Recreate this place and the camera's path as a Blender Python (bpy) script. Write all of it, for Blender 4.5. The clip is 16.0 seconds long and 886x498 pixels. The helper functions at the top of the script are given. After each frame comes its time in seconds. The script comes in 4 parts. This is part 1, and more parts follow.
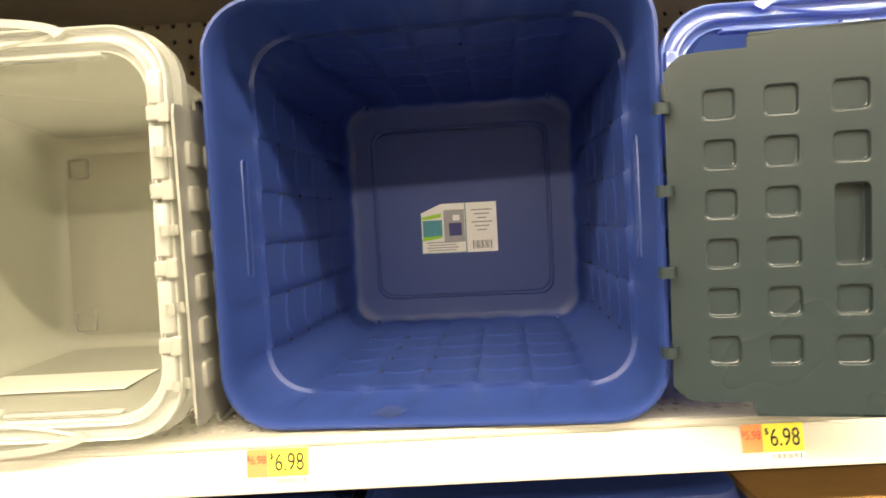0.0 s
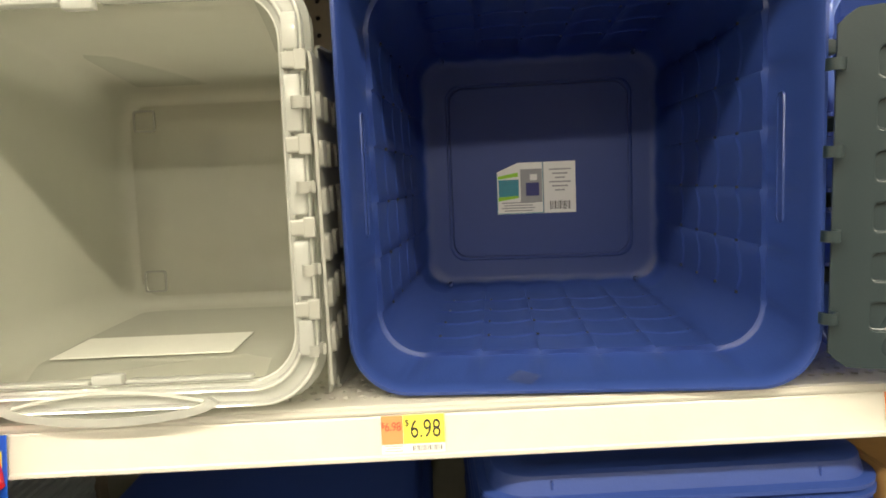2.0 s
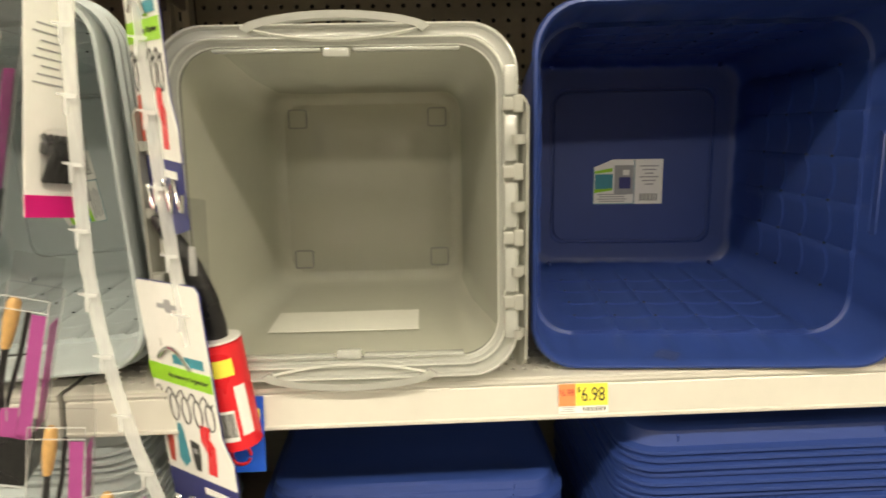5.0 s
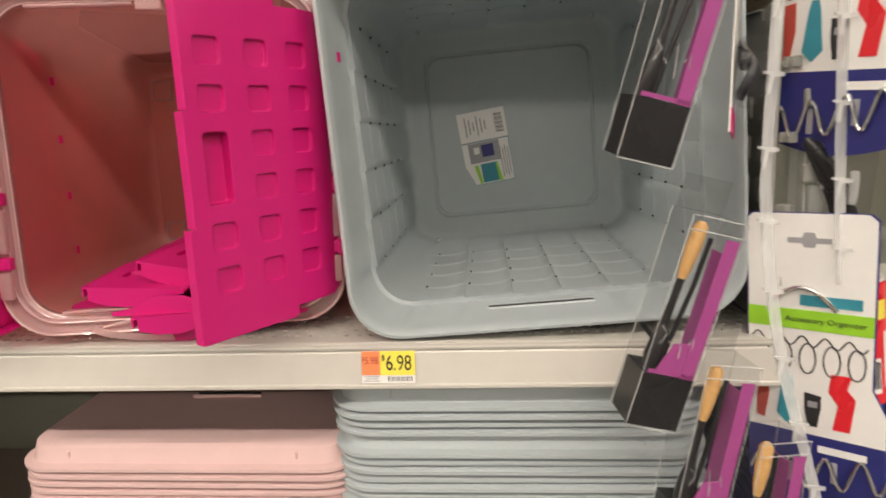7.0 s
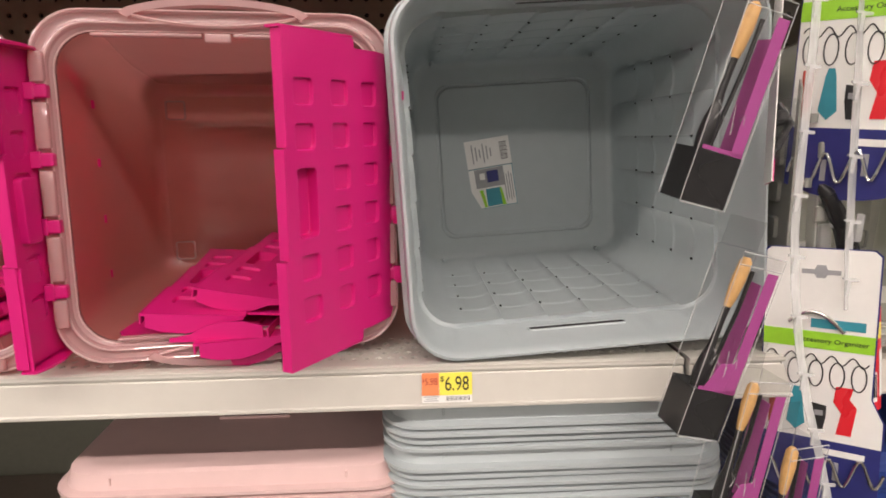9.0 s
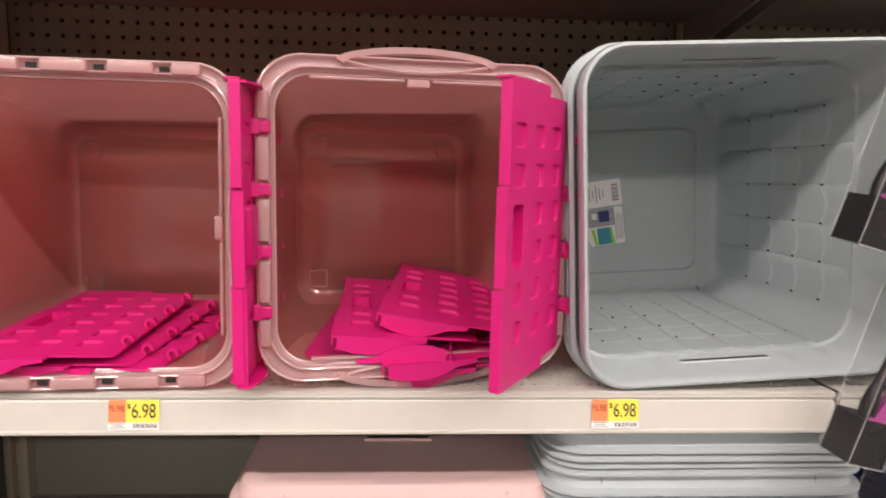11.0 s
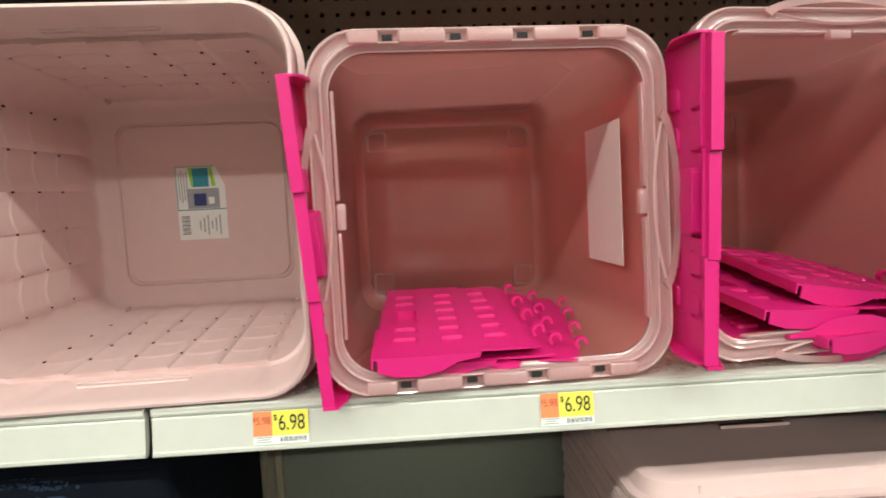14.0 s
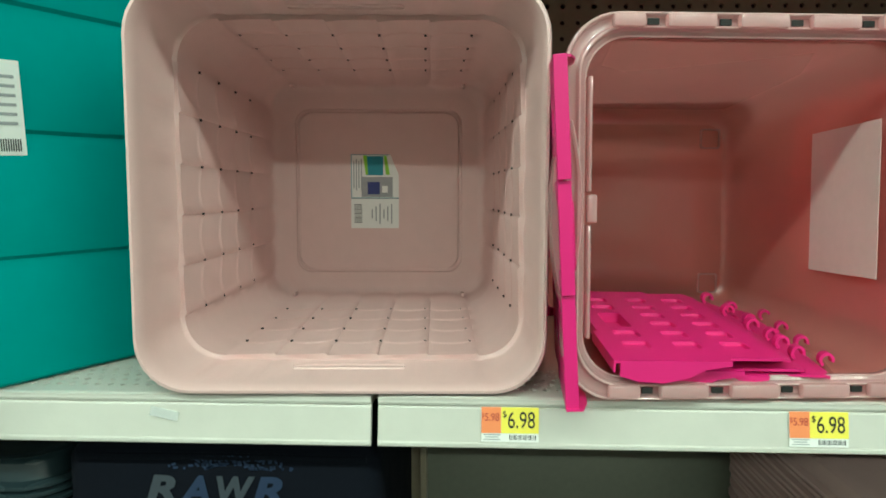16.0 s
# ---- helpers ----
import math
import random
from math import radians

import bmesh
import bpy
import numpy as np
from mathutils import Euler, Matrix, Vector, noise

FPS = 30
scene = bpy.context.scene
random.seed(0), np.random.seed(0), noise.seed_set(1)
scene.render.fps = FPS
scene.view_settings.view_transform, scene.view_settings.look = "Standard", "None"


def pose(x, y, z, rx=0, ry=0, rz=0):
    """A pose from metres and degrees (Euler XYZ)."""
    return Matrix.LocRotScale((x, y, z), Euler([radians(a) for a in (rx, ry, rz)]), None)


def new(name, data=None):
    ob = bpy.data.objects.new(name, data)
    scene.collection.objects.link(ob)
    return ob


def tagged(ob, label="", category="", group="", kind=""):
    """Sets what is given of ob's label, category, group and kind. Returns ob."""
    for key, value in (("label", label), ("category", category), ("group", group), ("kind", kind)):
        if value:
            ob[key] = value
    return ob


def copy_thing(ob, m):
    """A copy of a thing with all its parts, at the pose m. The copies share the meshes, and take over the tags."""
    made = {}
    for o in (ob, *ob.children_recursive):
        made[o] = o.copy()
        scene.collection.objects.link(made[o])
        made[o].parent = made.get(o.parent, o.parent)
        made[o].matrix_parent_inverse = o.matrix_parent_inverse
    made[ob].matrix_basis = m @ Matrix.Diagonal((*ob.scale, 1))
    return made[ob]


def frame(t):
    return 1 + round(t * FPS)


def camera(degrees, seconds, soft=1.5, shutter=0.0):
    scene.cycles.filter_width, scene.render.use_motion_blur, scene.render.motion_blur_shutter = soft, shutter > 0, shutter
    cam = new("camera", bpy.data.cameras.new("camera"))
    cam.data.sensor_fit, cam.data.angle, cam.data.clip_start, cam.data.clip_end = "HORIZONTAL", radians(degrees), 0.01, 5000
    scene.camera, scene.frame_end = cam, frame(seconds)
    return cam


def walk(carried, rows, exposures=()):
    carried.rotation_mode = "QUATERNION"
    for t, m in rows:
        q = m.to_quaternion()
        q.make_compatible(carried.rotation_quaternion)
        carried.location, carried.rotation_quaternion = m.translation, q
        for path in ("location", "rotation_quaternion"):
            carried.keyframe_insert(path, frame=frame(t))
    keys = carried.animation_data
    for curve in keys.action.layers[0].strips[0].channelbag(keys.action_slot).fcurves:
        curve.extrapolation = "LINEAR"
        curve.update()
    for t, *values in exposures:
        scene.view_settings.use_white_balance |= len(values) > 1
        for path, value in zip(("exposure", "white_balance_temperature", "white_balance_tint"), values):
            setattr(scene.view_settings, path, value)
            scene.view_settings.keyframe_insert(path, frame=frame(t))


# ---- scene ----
# ---- camera ----
cam = camera(68.3, 16.0, soft=1.7, shutter=0.4)
PATH = [
    (0.0, 1.9388, -0.5671, 1.3759, 86.38, 3.15, 0.57),
    (0.5, 1.8861, -0.5558, 1.354, 87.1, 2.4, -0.05),
    (1.0, 1.8448, -0.5364, 1.3528, 86.53, 1.91, -0.97),
    (1.5, 1.8241, -0.529, 1.3645, 85.7, 3.08, -0.53),
    (2.0, 1.799, -0.5396, 1.3807, 82.82, 2.48, -1.12),
    (2.5, 1.763, -0.5616, 1.4087, 80.72, 2.7, -3.41),
    (3.0, 1.7351, -0.5809, 1.4295, 79.41, 0.37, -5.42),
    (3.2, 1.728, -0.5864, 1.4336, 79.26, -0.21, -5.85),
    (5.3, 1.5525, -0.6666, 1.4635, 78.18, 1.81, -0.94),
    (5.5, 1.5197, -0.6702, 1.4619, 78.46, 1.79, 1.5),
    (6.0, 1.385, -0.6852, 1.4392, 79.4, 1.62, 6.09),
    (6.5, 1.1579, -0.6602, 1.3991, 79.2, 2.18, 2.8),
    (7.0, 1.0656, -0.6207, 1.3994, 78.65, 2.37, 4.33),
    (7.5, 1.0313, -0.5869, 1.4085, 79.06, 0.33, 3.98),
    (8.0, 1.0286, -0.5823, 1.4232, 79.19, 2.93, 2.9),
    (8.2, 1.0116, -0.5999, 1.434, 78.67, 3.11, 0.91),
    (10.3, 0.7755, -0.7087, 1.4368, 80.91, -0.38, -4.57),
    (10.5, 0.7577, -0.7154, 1.4349, 81.31, -0.52, -4.14),
    (11.0, 0.712, -0.7056, 1.4369, 82.35, -1.12, -3.12),
    (11.5, 0.6355, -0.6756, 1.4329, 84.02, 1.09, -0.99),
    (12.0, 0.5487, -0.6442, 1.429, 83.71, 3.78, -0.99),
    (12.5, 0.4746, -0.6063, 1.4476, 81.67, 1.96, -0.99),
    (13.0, 0.4169, -0.5977, 1.4014, 83.59, 3.35, -0.83),
    (13.5, 0.3327, -0.608, 1.4027, 83.13, 3.54, -2.81),
    (14.0, 0.2651, -0.6344, 1.4, 83.14, 2.57, -3.21),
    (14.5, 0.2182, -0.6527, 1.3936, 83.36, 2.12, -2.44),
    (15.0, 0.1873, -0.648, 1.3893, 83.64, 0.71, -0.55),
    (15.5, 0.1279, -0.6239, 1.3709, 83.74, -0.84, 3.15),
    (16.0, 0.0841, -0.6033, 1.3862, 83.88, -0.19, 1.95),
]
EXPOSURES = [(0.0, 1.0, 8100, 9), (1.5, 0.63, 7500, 9), (2.5, 0.19, 7000, 4), (3.2, 0.12, 7100, 6), (5.3, -0.1, 7300, 8), (6.0, -0.25, 7000, 10),
             (7.0, -0.45, 6600, 17), (8.2, -0.5, 6500, 20), (10.3, -0.2, 6300, 23), (11.0, -0.23, 6300, 23), (12.5, 0.08, 6100, 20), (14.0, -0.12, 5800, -2), (15.5, -0.33, 5400, -20), (16.0, -0.38, 5400, -21)]
walk(cam, [(r[0], pose(*r[1:])) for r in PATH], EXPOSURES)

# ---- world and light ----
world = bpy.data.worlds.new("store_air")
world.use_nodes = True
world.node_tree.nodes["Background"].inputs[0].default_value = (0.9, 0.95, 1.0, 1)
world.node_tree.nodes["Background"].inputs[1].default_value = 0.01
scene.world = world


def area(name, m, sx, sy, watts, colour):
    d = bpy.data.lights.new(name, "AREA")
    d.shape, d.size, d.size_y, d.energy, d.color = "RECTANGLE", sx, sy, watts, colour
    ob = new(name, d)
    ob.matrix_world = m
    return ob


FLUO = (1.0, 0.93, 0.80)
LAMP_ROWS = ((-2.9, 4.35, 720), (-7.0, 4.35, 760), (1.9, 4.35, 520))
for ly, lz, watts in LAMP_ROWS:
    area("tube_row_light", pose(0.9, ly, lz - 0.07, 0, 0, 0), 14.0, 0.16, watts, FLUO)

# ---- materials ----


def material(name, colour, rough=0.45, metal=0.0, vary=0.12, scale=30.0, bump=0.05, bump_scale=400.0, spec=0.5, coat=0.0):
    m = bpy.data.materials.new(name)
    m.use_nodes = True
    n, l = m.node_tree.nodes, m.node_tree.links
    b = n["Principled BSDF"]
    b.inputs["Metallic"].default_value = metal
    b.inputs["Specular IOR Level"].default_value = spec
    b.inputs["Coat Weight"].default_value = coat
    tc = n.new("ShaderNodeTexCoord")
    big, fine = n.new("ShaderNodeTexNoise"), n.new("ShaderNodeTexNoise")
    big.inputs["Scale"].default_value, big.inputs["Detail"].default_value = scale * 0.25, 3
    fine.inputs["Scale"].default_value, fine.inputs["Detail"].default_value = scale * 3, 4
    for t in (big, fine):
        l.new(tc.outputs["Object"], t.inputs["Vector"])
    add = n.new("ShaderNodeMath")
    add.operation = "ADD"
    l.new(big.outputs["Fac"], add.inputs[0])
    l.new(fine.outputs["Fac"], add.inputs[1])
    ramp = n.new("ShaderNodeMapRange")
    ramp.inputs["From Min"].default_value, ramp.inputs["From Max"].default_value = 0.6, 1.4
    ramp.inputs["To Min"].default_value, ramp.inputs["To Max"].default_value = 1 - vary, 1 + vary
    l.new(add.outputs[0], ramp.inputs["Value"])
    mul = n.new("ShaderNodeVectorMath")
    mul.operation = "SCALE"
    mul.inputs[0].default_value = colour
    l.new(ramp.outputs[0], mul.inputs["Scale"])
    l.new(mul.outputs[0], b.inputs["Base Color"])
    rr = n.new("ShaderNodeMapRange")
    rr.inputs["From Min"].default_value, rr.inputs["From Max"].default_value = 0.3, 0.7
    rr.inputs["To Min"].default_value, rr.inputs["To Max"].default_value = max(0.02, rough - 0.08), min(1, rough + 0.08)
    l.new(big.outputs["Fac"], rr.inputs["Value"])
    l.new(rr.outputs[0], b.inputs["Roughness"])
    if bump:
        g = n.new("ShaderNodeTexNoise")
        g.inputs["Scale"].default_value = bump_scale
        l.new(tc.outputs["Object"], g.inputs["Vector"])
        bp = n.new("ShaderNodeBump")
        bp.inputs["Strength"].default_value, bp.inputs["Distance"].default_value = bump, 0.002
        l.new(g.outputs["Fac"], bp.inputs["Height"])
        l.new(bp.outputs["Normal"], b.inputs["Normal"])
    return m


def translucent(name, colour, tint, clear=0.35, rough=0.22, through_share=0.4, haze=0.3, sheen=0.07):
    """Frosted polypropylene: part diffuse, part translucent, part hazily see-through, with a gloss."""
    m = material(name, colour, rough, vary=0.04, scale=14, bump=0.35, bump_scale=16)
    n, l = m.node_tree.nodes, m.node_tree.links
    b, out = n["Principled BSDF"], n["Material Output"]
    tr, tp = n.new("ShaderNodeBsdfTranslucent"), n.new("ShaderNodeBsdfRefraction")
    tp.inputs["IOR"].default_value, tp.inputs["Roughness"].default_value = 1.04, haze
    plain, both = n.new("ShaderNodeBsdfTransparent"), n.new("ShaderNodeMixShader")
    plain.inputs["Color"].default_value, both.inputs[0].default_value = (*tint, 1), 0.55
    l.new(tp.outputs[0], both.inputs[1])
    l.new(plain.outputs[0], both.inputs[2])
    tr.inputs["Color"].default_value, tp.inputs["Color"].default_value = (*colour, 1), (*tint, 1)
    m1, m2 = n.new("ShaderNodeMixShader"), n.new("ShaderNodeMixShader")
    m1.inputs[0].default_value, m2.inputs[0].default_value = through_share, clear
    l.new(b.outputs[0], m1.inputs[1])
    l.new(tr.outputs[0], m1.inputs[2])
    l.new(m1.outputs[0], m2.inputs[1])
    l.new(both.outputs[0], m2.inputs[2])
    # sheen from both faces of the sheet
    gl, lw, cube, gain, m3 = n.new("ShaderNodeBsdfGlossy"), n.new("ShaderNodeLayerWeight"), n.new("ShaderNodeMath"), n.new("ShaderNodeMath"), n.new("ShaderNodeMixShader")
    gl.inputs["Roughness"].default_value = 0.10
    cube.operation, cube.inputs[1].default_value = "POWER", 4.0
    gain.operation, gain.inputs[1].default_value, gain.inputs[2].default_value = "MULTIPLY_ADD", 0.35, sheen
    bump_out = [k for k in n if k.bl_idname == "ShaderNodeBump"][0].outputs["Normal"]
    l.new(bump_out, gl.inputs["Normal"])
    l.new(lw.outputs["Facing"], cube.inputs[0])
    l.new(cube.outputs[0], gain.inputs[0])
    l.new(gain.outputs[0], m3.inputs[0])
    l.new(m2.outputs[0], m3.inputs[1])
    l.new(gl.outputs[0], m3.inputs[2])
    l.new(m3.outputs[0], out.inputs["Surface"])
    return m


def film(name, base=0.06, tint=(0.97, 0.97, 0.97), clear=0.85):
    """Thin clear packaging plastic: mostly see-through with a sharp gloss."""
    m = bpy.data.materials.new(name)
    m.use_nodes = True
    n, l = m.node_tree.nodes, m.node_tree.links
    n.remove(n["Principled BSDF"])
    gl, tp, mx, fr = n.new("ShaderNodeBsdfPrincipled"), n.new("ShaderNodeBsdfTransparent"), n.new("ShaderNodeMixShader"), n.new("ShaderNodeTexNoise")
    gl.inputs["Base Color"].default_value, gl.inputs["Roughness"].default_value = (base, base, base, 1), 0.06
    tp.inputs["Color"].default_value = (*tint, 1)
    fr.inputs["Scale"].default_value = 25
    mr = n.new("ShaderNodeMapRange")
    mr.inputs["To Min"].default_value, mr.inputs["To Max"].default_value = clear - 0.12, min(1, clear + 0.12)
    l.new(fr.outputs["Fac"], mr.inputs["Value"])
    l.new(mr.outputs[0], mx.inputs[0])
    l.new(gl.outputs[0], mx.inputs[1])
    l.new(tp.outputs[0], mx.inputs[2])
    l.new(mx.outputs[0], n["Material Output"].inputs["Surface"])
    return m


BLUE = material("blue_polypropylene", (0.020, 0.046, 0.20), 0.46, vary=0.035, scale=14, bump=0.08)
PINK = material("blush_polypropylene", (0.66, 0.465, 0.445), 0.42, vary=0.035, scale=14, bump=0.08)
GREY = material("cool_grey_polypropylene", (0.42, 0.47, 0.48), 0.4, vary=0.035, scale=14, bump=0.08)
TEAL = material("teal_polypropylene", (0.0, 0.24, 0.23), 0.4, vary=0.035, scale=14, bump=0.08)
MAGENTA = material("hot_pink_polypropylene", (0.62, 0.008, 0.175), 0.42, vary=0.035, scale=14, bump=0.05)
SLATE = material("slate_polypropylene", (0.020, 0.032, 0.037), 0.30, vary=0.035, scale=14, bump=0.05)
LIDGREY = material("pewter_polypropylene", (0.30, 0.30, 0.27), 0.35, vary=0.035, scale=14, bump=0.05)
CLEARPINK = translucent("clear_pink_polypropylene", (0.92, 0.39, 0.36), (0.98, 0.52, 0.48), 0.42, 0.07, 0.45)
RIMPINK = translucent("pale_pink_rim", (0.90, 0.64, 0.64), (0.99, 0.80, 0.79), 0.46, 0.08, haze=0.12)
# Paler edge plastics that put the flange's bright edge lines into colour.
EDGEPINK = translucent("pink_edge_highlight", (0.92, 0.74, 0.73), (0.99, 0.88, 0.87), 0.34, 0.10)
EDGECLEAR = translucent("clear_edge_highlight", (0.82, 0.83, 0.79), (0.97, 0.98, 0.96), 0.30, 0.10)
EDGEBLUE = translucent("blue_edge_highlight", (0.25, 0.38, 0.85), (0.6, 0.7, 0.97), 0.08, 0.10)
RIMCLEAR = translucent("pale_clear_rim", (0.76, 0.77, 0.74), (0.96, 0.97, 0.95), 0.45, 0.08, haze=0.12)
RIMBLUE = translucent("pale_blue_rim", (0.16, 0.28, 0.80), (0.5, 0.6, 0.95), 0.3)
CLEARGREY = translucent("clear_frosted_polypropylene", (0.84, 0.85, 0.75), (0.96, 0.97, 0.89), 0.34, 0.07, 0.42)
CLEARBLUE = translucent("clear_blue_polypropylene", (0.10, 0.20, 0.75), (0.4, 0.5, 0.95), 0.3)
ENAMEL = material("cream_enamelled_steel", (0.57, 0.55, 0.495), 0.35, vary=0.05, scale=12, bump=0.03)
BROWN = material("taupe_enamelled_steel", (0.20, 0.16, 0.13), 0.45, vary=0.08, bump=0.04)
POST = material("pale_taupe_post_steel", (0.34, 0.29, 0.21), 0.4, vary=0.06, bump=0.03)
PEG = material("tan_pegboard_face", (0.20, 0.165, 0.115), 0.6, vary=0.10, bump=0.12, bump_scale=600)
# Near-black that stands in for the shade inside holes, slots and gaps.
DARK = material("painted_hole_shade", (0.012, 0.011, 0.010), 0.8, bump=0)
BACKPANEL = material("olive_grey_back_panel", (0.19, 0.19, 0.15), 0.6, vary=0.08)
WHITE = material("white_printed_card", (0.80, 0.79, 0.76), 0.4, vary=0.03, bump=0.02)
YELLOW = material("yellow_price_paper", (0.85, 0.75, 0.09), 0.5, vary=0.03, bump=0.02)
ORANGE = material("orange_price_paper", (0.80, 0.26, 0.10), 0.5, vary=0.03, bump=0.02)
INK = material("black_ink", (0.02, 0.02, 0.02), 0.5, bump=0)
GREYINK = material("grey_ink", (0.32, 0.32, 0.33), 0.5, bump=0)
REDINK = material("brick_red_ink", (0.45, 0.06, 0.04), 0.5, bump=0)
NAVY = material("navy_ink", (0.022, 0.026, 0.16), 0.4, bump=0.02)
GREENINK = material("lime_green_ink", (0.30, 0.62, 0.03), 0.4, bump=0.02)
TEALINK = material("teal_ink", (0.03, 0.25, 0.32), 0.4, bump=0.02)
REDLABEL = material("red_label_paper", (0.70, 0.02, 0.03), 0.3, vary=0.04, bump=0.02)
BLUELABEL = material("blue_shelf_label", (0.01, 0.09, 0.55), 0.35, vary=0.03, bump=0.02)
BLACKPLASTIC = material("black_plastic", (0.012, 0.012, 0.013), 0.28, bump=0.04)
WOOD = material("pale_beech_wood", (0.62, 0.36, 0.13), 0.45, vary=0.2, scale=60)
CARDPINK = material("magenta_pack_card", (0.42, 0.07, 0.29), 0.4, vary=0.05)
CHROME = material("chrome_wire", (0.75, 0.74, 0.72), 0.16, metal=1.0, vary=0.05, bump=0)
FILM = film("clear_pack_film", 0.10, (0.99, 0.99, 0.99), 0.92)
# White label papers with the bin wall's tint and dimming put into the colour.
TINTLABEL = material("wall_tinted_label_paper", (0.70, 0.56, 0.53), 0.35, vary=0.04, bump=0.02)
DULLLABEL = material("wall_dimmed_label_paper", (0.66, 0.66, 0.60), 0.35, vary=0.04, bump=0.02)
STRIP = film("clear_strip_plastic", 0.8, (0.95, 0.96, 0.95), 0.62)
# Unseen floor, darkened to stand for bounce light blocked by the camera holder.
FLOORMAT = material("darkened_vinyl_floor", (0.16, 0.155, 0.14), 0.25, vary=0.08, scale=4)
CEILMAT = material("white_ceiling_deck", (0.68, 0.68, 0.66), 0.8, vary=0.05, scale=3)
WALLMAT = material("painted_store_wall", (0.55, 0.54, 0.50), 0.7, vary=0.05, scale=3)
STOCK = material("pale_bounce_stock", (0.68, 0.66, 0.62), 0.5, vary=0.3, scale=3)
CARTON = material("brown_corrugated_carton", (0.36, 0.20, 0.07), 0.7, vary=0.12, scale=20, bump=0.1)
REDBOX = material("red_printed_carton", (0.42, 0.02, 0.015), 0.45, vary=0.08)
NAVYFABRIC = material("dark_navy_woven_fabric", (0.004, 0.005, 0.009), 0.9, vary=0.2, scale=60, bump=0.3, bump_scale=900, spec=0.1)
# Whitish letters with their colour dimmed to match the dark under the shelf.
WHITEPRINT = material("dimmed_white_fabric_print", (0.035, 0.042, 0.055), 0.8, vary=0.1)
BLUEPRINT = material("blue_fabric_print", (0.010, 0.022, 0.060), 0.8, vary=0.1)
TUBE = bpy.data.materials.new("lit_tube")
TUBE.use_nodes = True
TUBE.node_tree.nodes["Principled BSDF"].inputs["Emission Color"].default_value = (*FLUO, 1)
TUBE.node_tree.nodes["Principled BSDF"].inputs["Emission Strength"].default_value = 6.0

# ---- mesh helpers ----


def mesh_ob(name, verts, faces, mat, parent=None, label="", smooth=True, angle=0.6):
    me = bpy.data.meshes.new(name)
    me.from_pydata([tuple(v) for v in verts], [], faces)
    bm = bmesh.new()
    bm.from_mesh(me)
    bmesh.ops.recalc_face_normals(bm, faces=bm.faces)
    if smooth:
        for f in bm.faces:
            f.smooth = True
        for e in bm.edges:
            if len(e.link_faces) == 2 and e.calc_face_angle(0) > angle:
                e.smooth = False
    bm.to_mesh(me)
    bm.free()
    me.materials.append(mat)
    ob = new(name, me)
    ob.parent = parent
    if label:
        tagged(ob, label)
    return ob


def part(name, bm, mat, parent, label="", smooth=False):
    me = bpy.data.meshes.new(name)
    if smooth:
        for f in bm.faces:
            f.smooth = True
        for e in bm.edges:
            if len(e.link_faces) == 2 and e.calc_face_angle(0) > 0.6:
                e.smooth = False
    bm.to_mesh(me)
    bm.free()
    me.materials.append(mat)
    ob = new(name, me)
    ob.parent = parent
    if label:
        tagged(ob, label)
    return ob


def thing(name, m, label, category, group=""):
    return_ob = new(name)
    return_ob.matrix_basis = m
    return tagged(return_ob, label, category, group)


def box_bm(cx, cy, cz, sx, sy, sz, bevel=0.0, m=None, bm=None, seg=2):
    """A bevelled block, centre and full sizes; joined into bm when given."""
    b = bmesh.new()
    bmesh.ops.create_cube(b, size=1.0, matrix=pose(cx, cy, cz) @ Matrix.Diagonal((sx, sy, sz, 1)))
    if bevel:
        bmesh.ops.bevel(b, geom=b.edges[:], offset=bevel, segments=seg, affect="EDGES", profile=0.5)
    if m is not None:
        bmesh.ops.transform(b, matrix=m, verts=b.verts)
    if bm is None:
        return b
    me = bpy.data.meshes.new("join")
    b.to_mesh(me)
    b.free()
    bm.from_mesh(me)
    bpy.data.meshes.remove(me)
    return bm


def rrect(hw, hh, r, side=4, corner=6, us=None):
    """A rounded rectangle's ring of (x, z), counter-clockwise from the lower left of the bottom side."""
    pts = []
    r = min(r, hw * 0.98, hh * 0.98)
    for k, (cx, cz) in enumerate(((hw - r, -(hh - r)), (hw - r, hh - r), (-(hw - r), hh - r), (-(hw - r), -(hh - r)))):
        a0 = -math.pi / 2 + k * math.pi / 2
        length = 2 * ((hw if k % 2 == 0 else hh) - r)
        d = (math.cos(a0 + math.pi / 2), math.sin(a0 + math.pi / 2))
        start = (cx + r * math.cos(a0) - d[0] * length, cz + r * math.sin(a0) - d[1] * length)
        for i in range(side):
            s = us[i] if us else i / side
            pts.append((start[0] + d[0] * length * s, start[1] + d[1] * length * s))
        for i in range(corner):
            a = a0 + math.pi / 2 * i / corner
            pts.append((cx + r * math.cos(a), cz + r * math.sin(a)))
    return pts


def loft(rings, cap_first=False, cap_last=False, close=True):
    verts, faces, n = [], [], len(rings[0])
    for r in rings:
        verts += r
    for i in range(len(rings) - 1):
        for j in range(n if close else n - 1):
            k = (j + 1) % n
            faces.append((i * n + j, i * n + k, (i + 1) * n + k, (i + 1) * n + j))
    if cap_first:
        faces.append(tuple(range(n)))
    if cap_last:
        faces.append(tuple(range((len(rings) - 1) * n, len(rings) * n)))
    return verts, faces


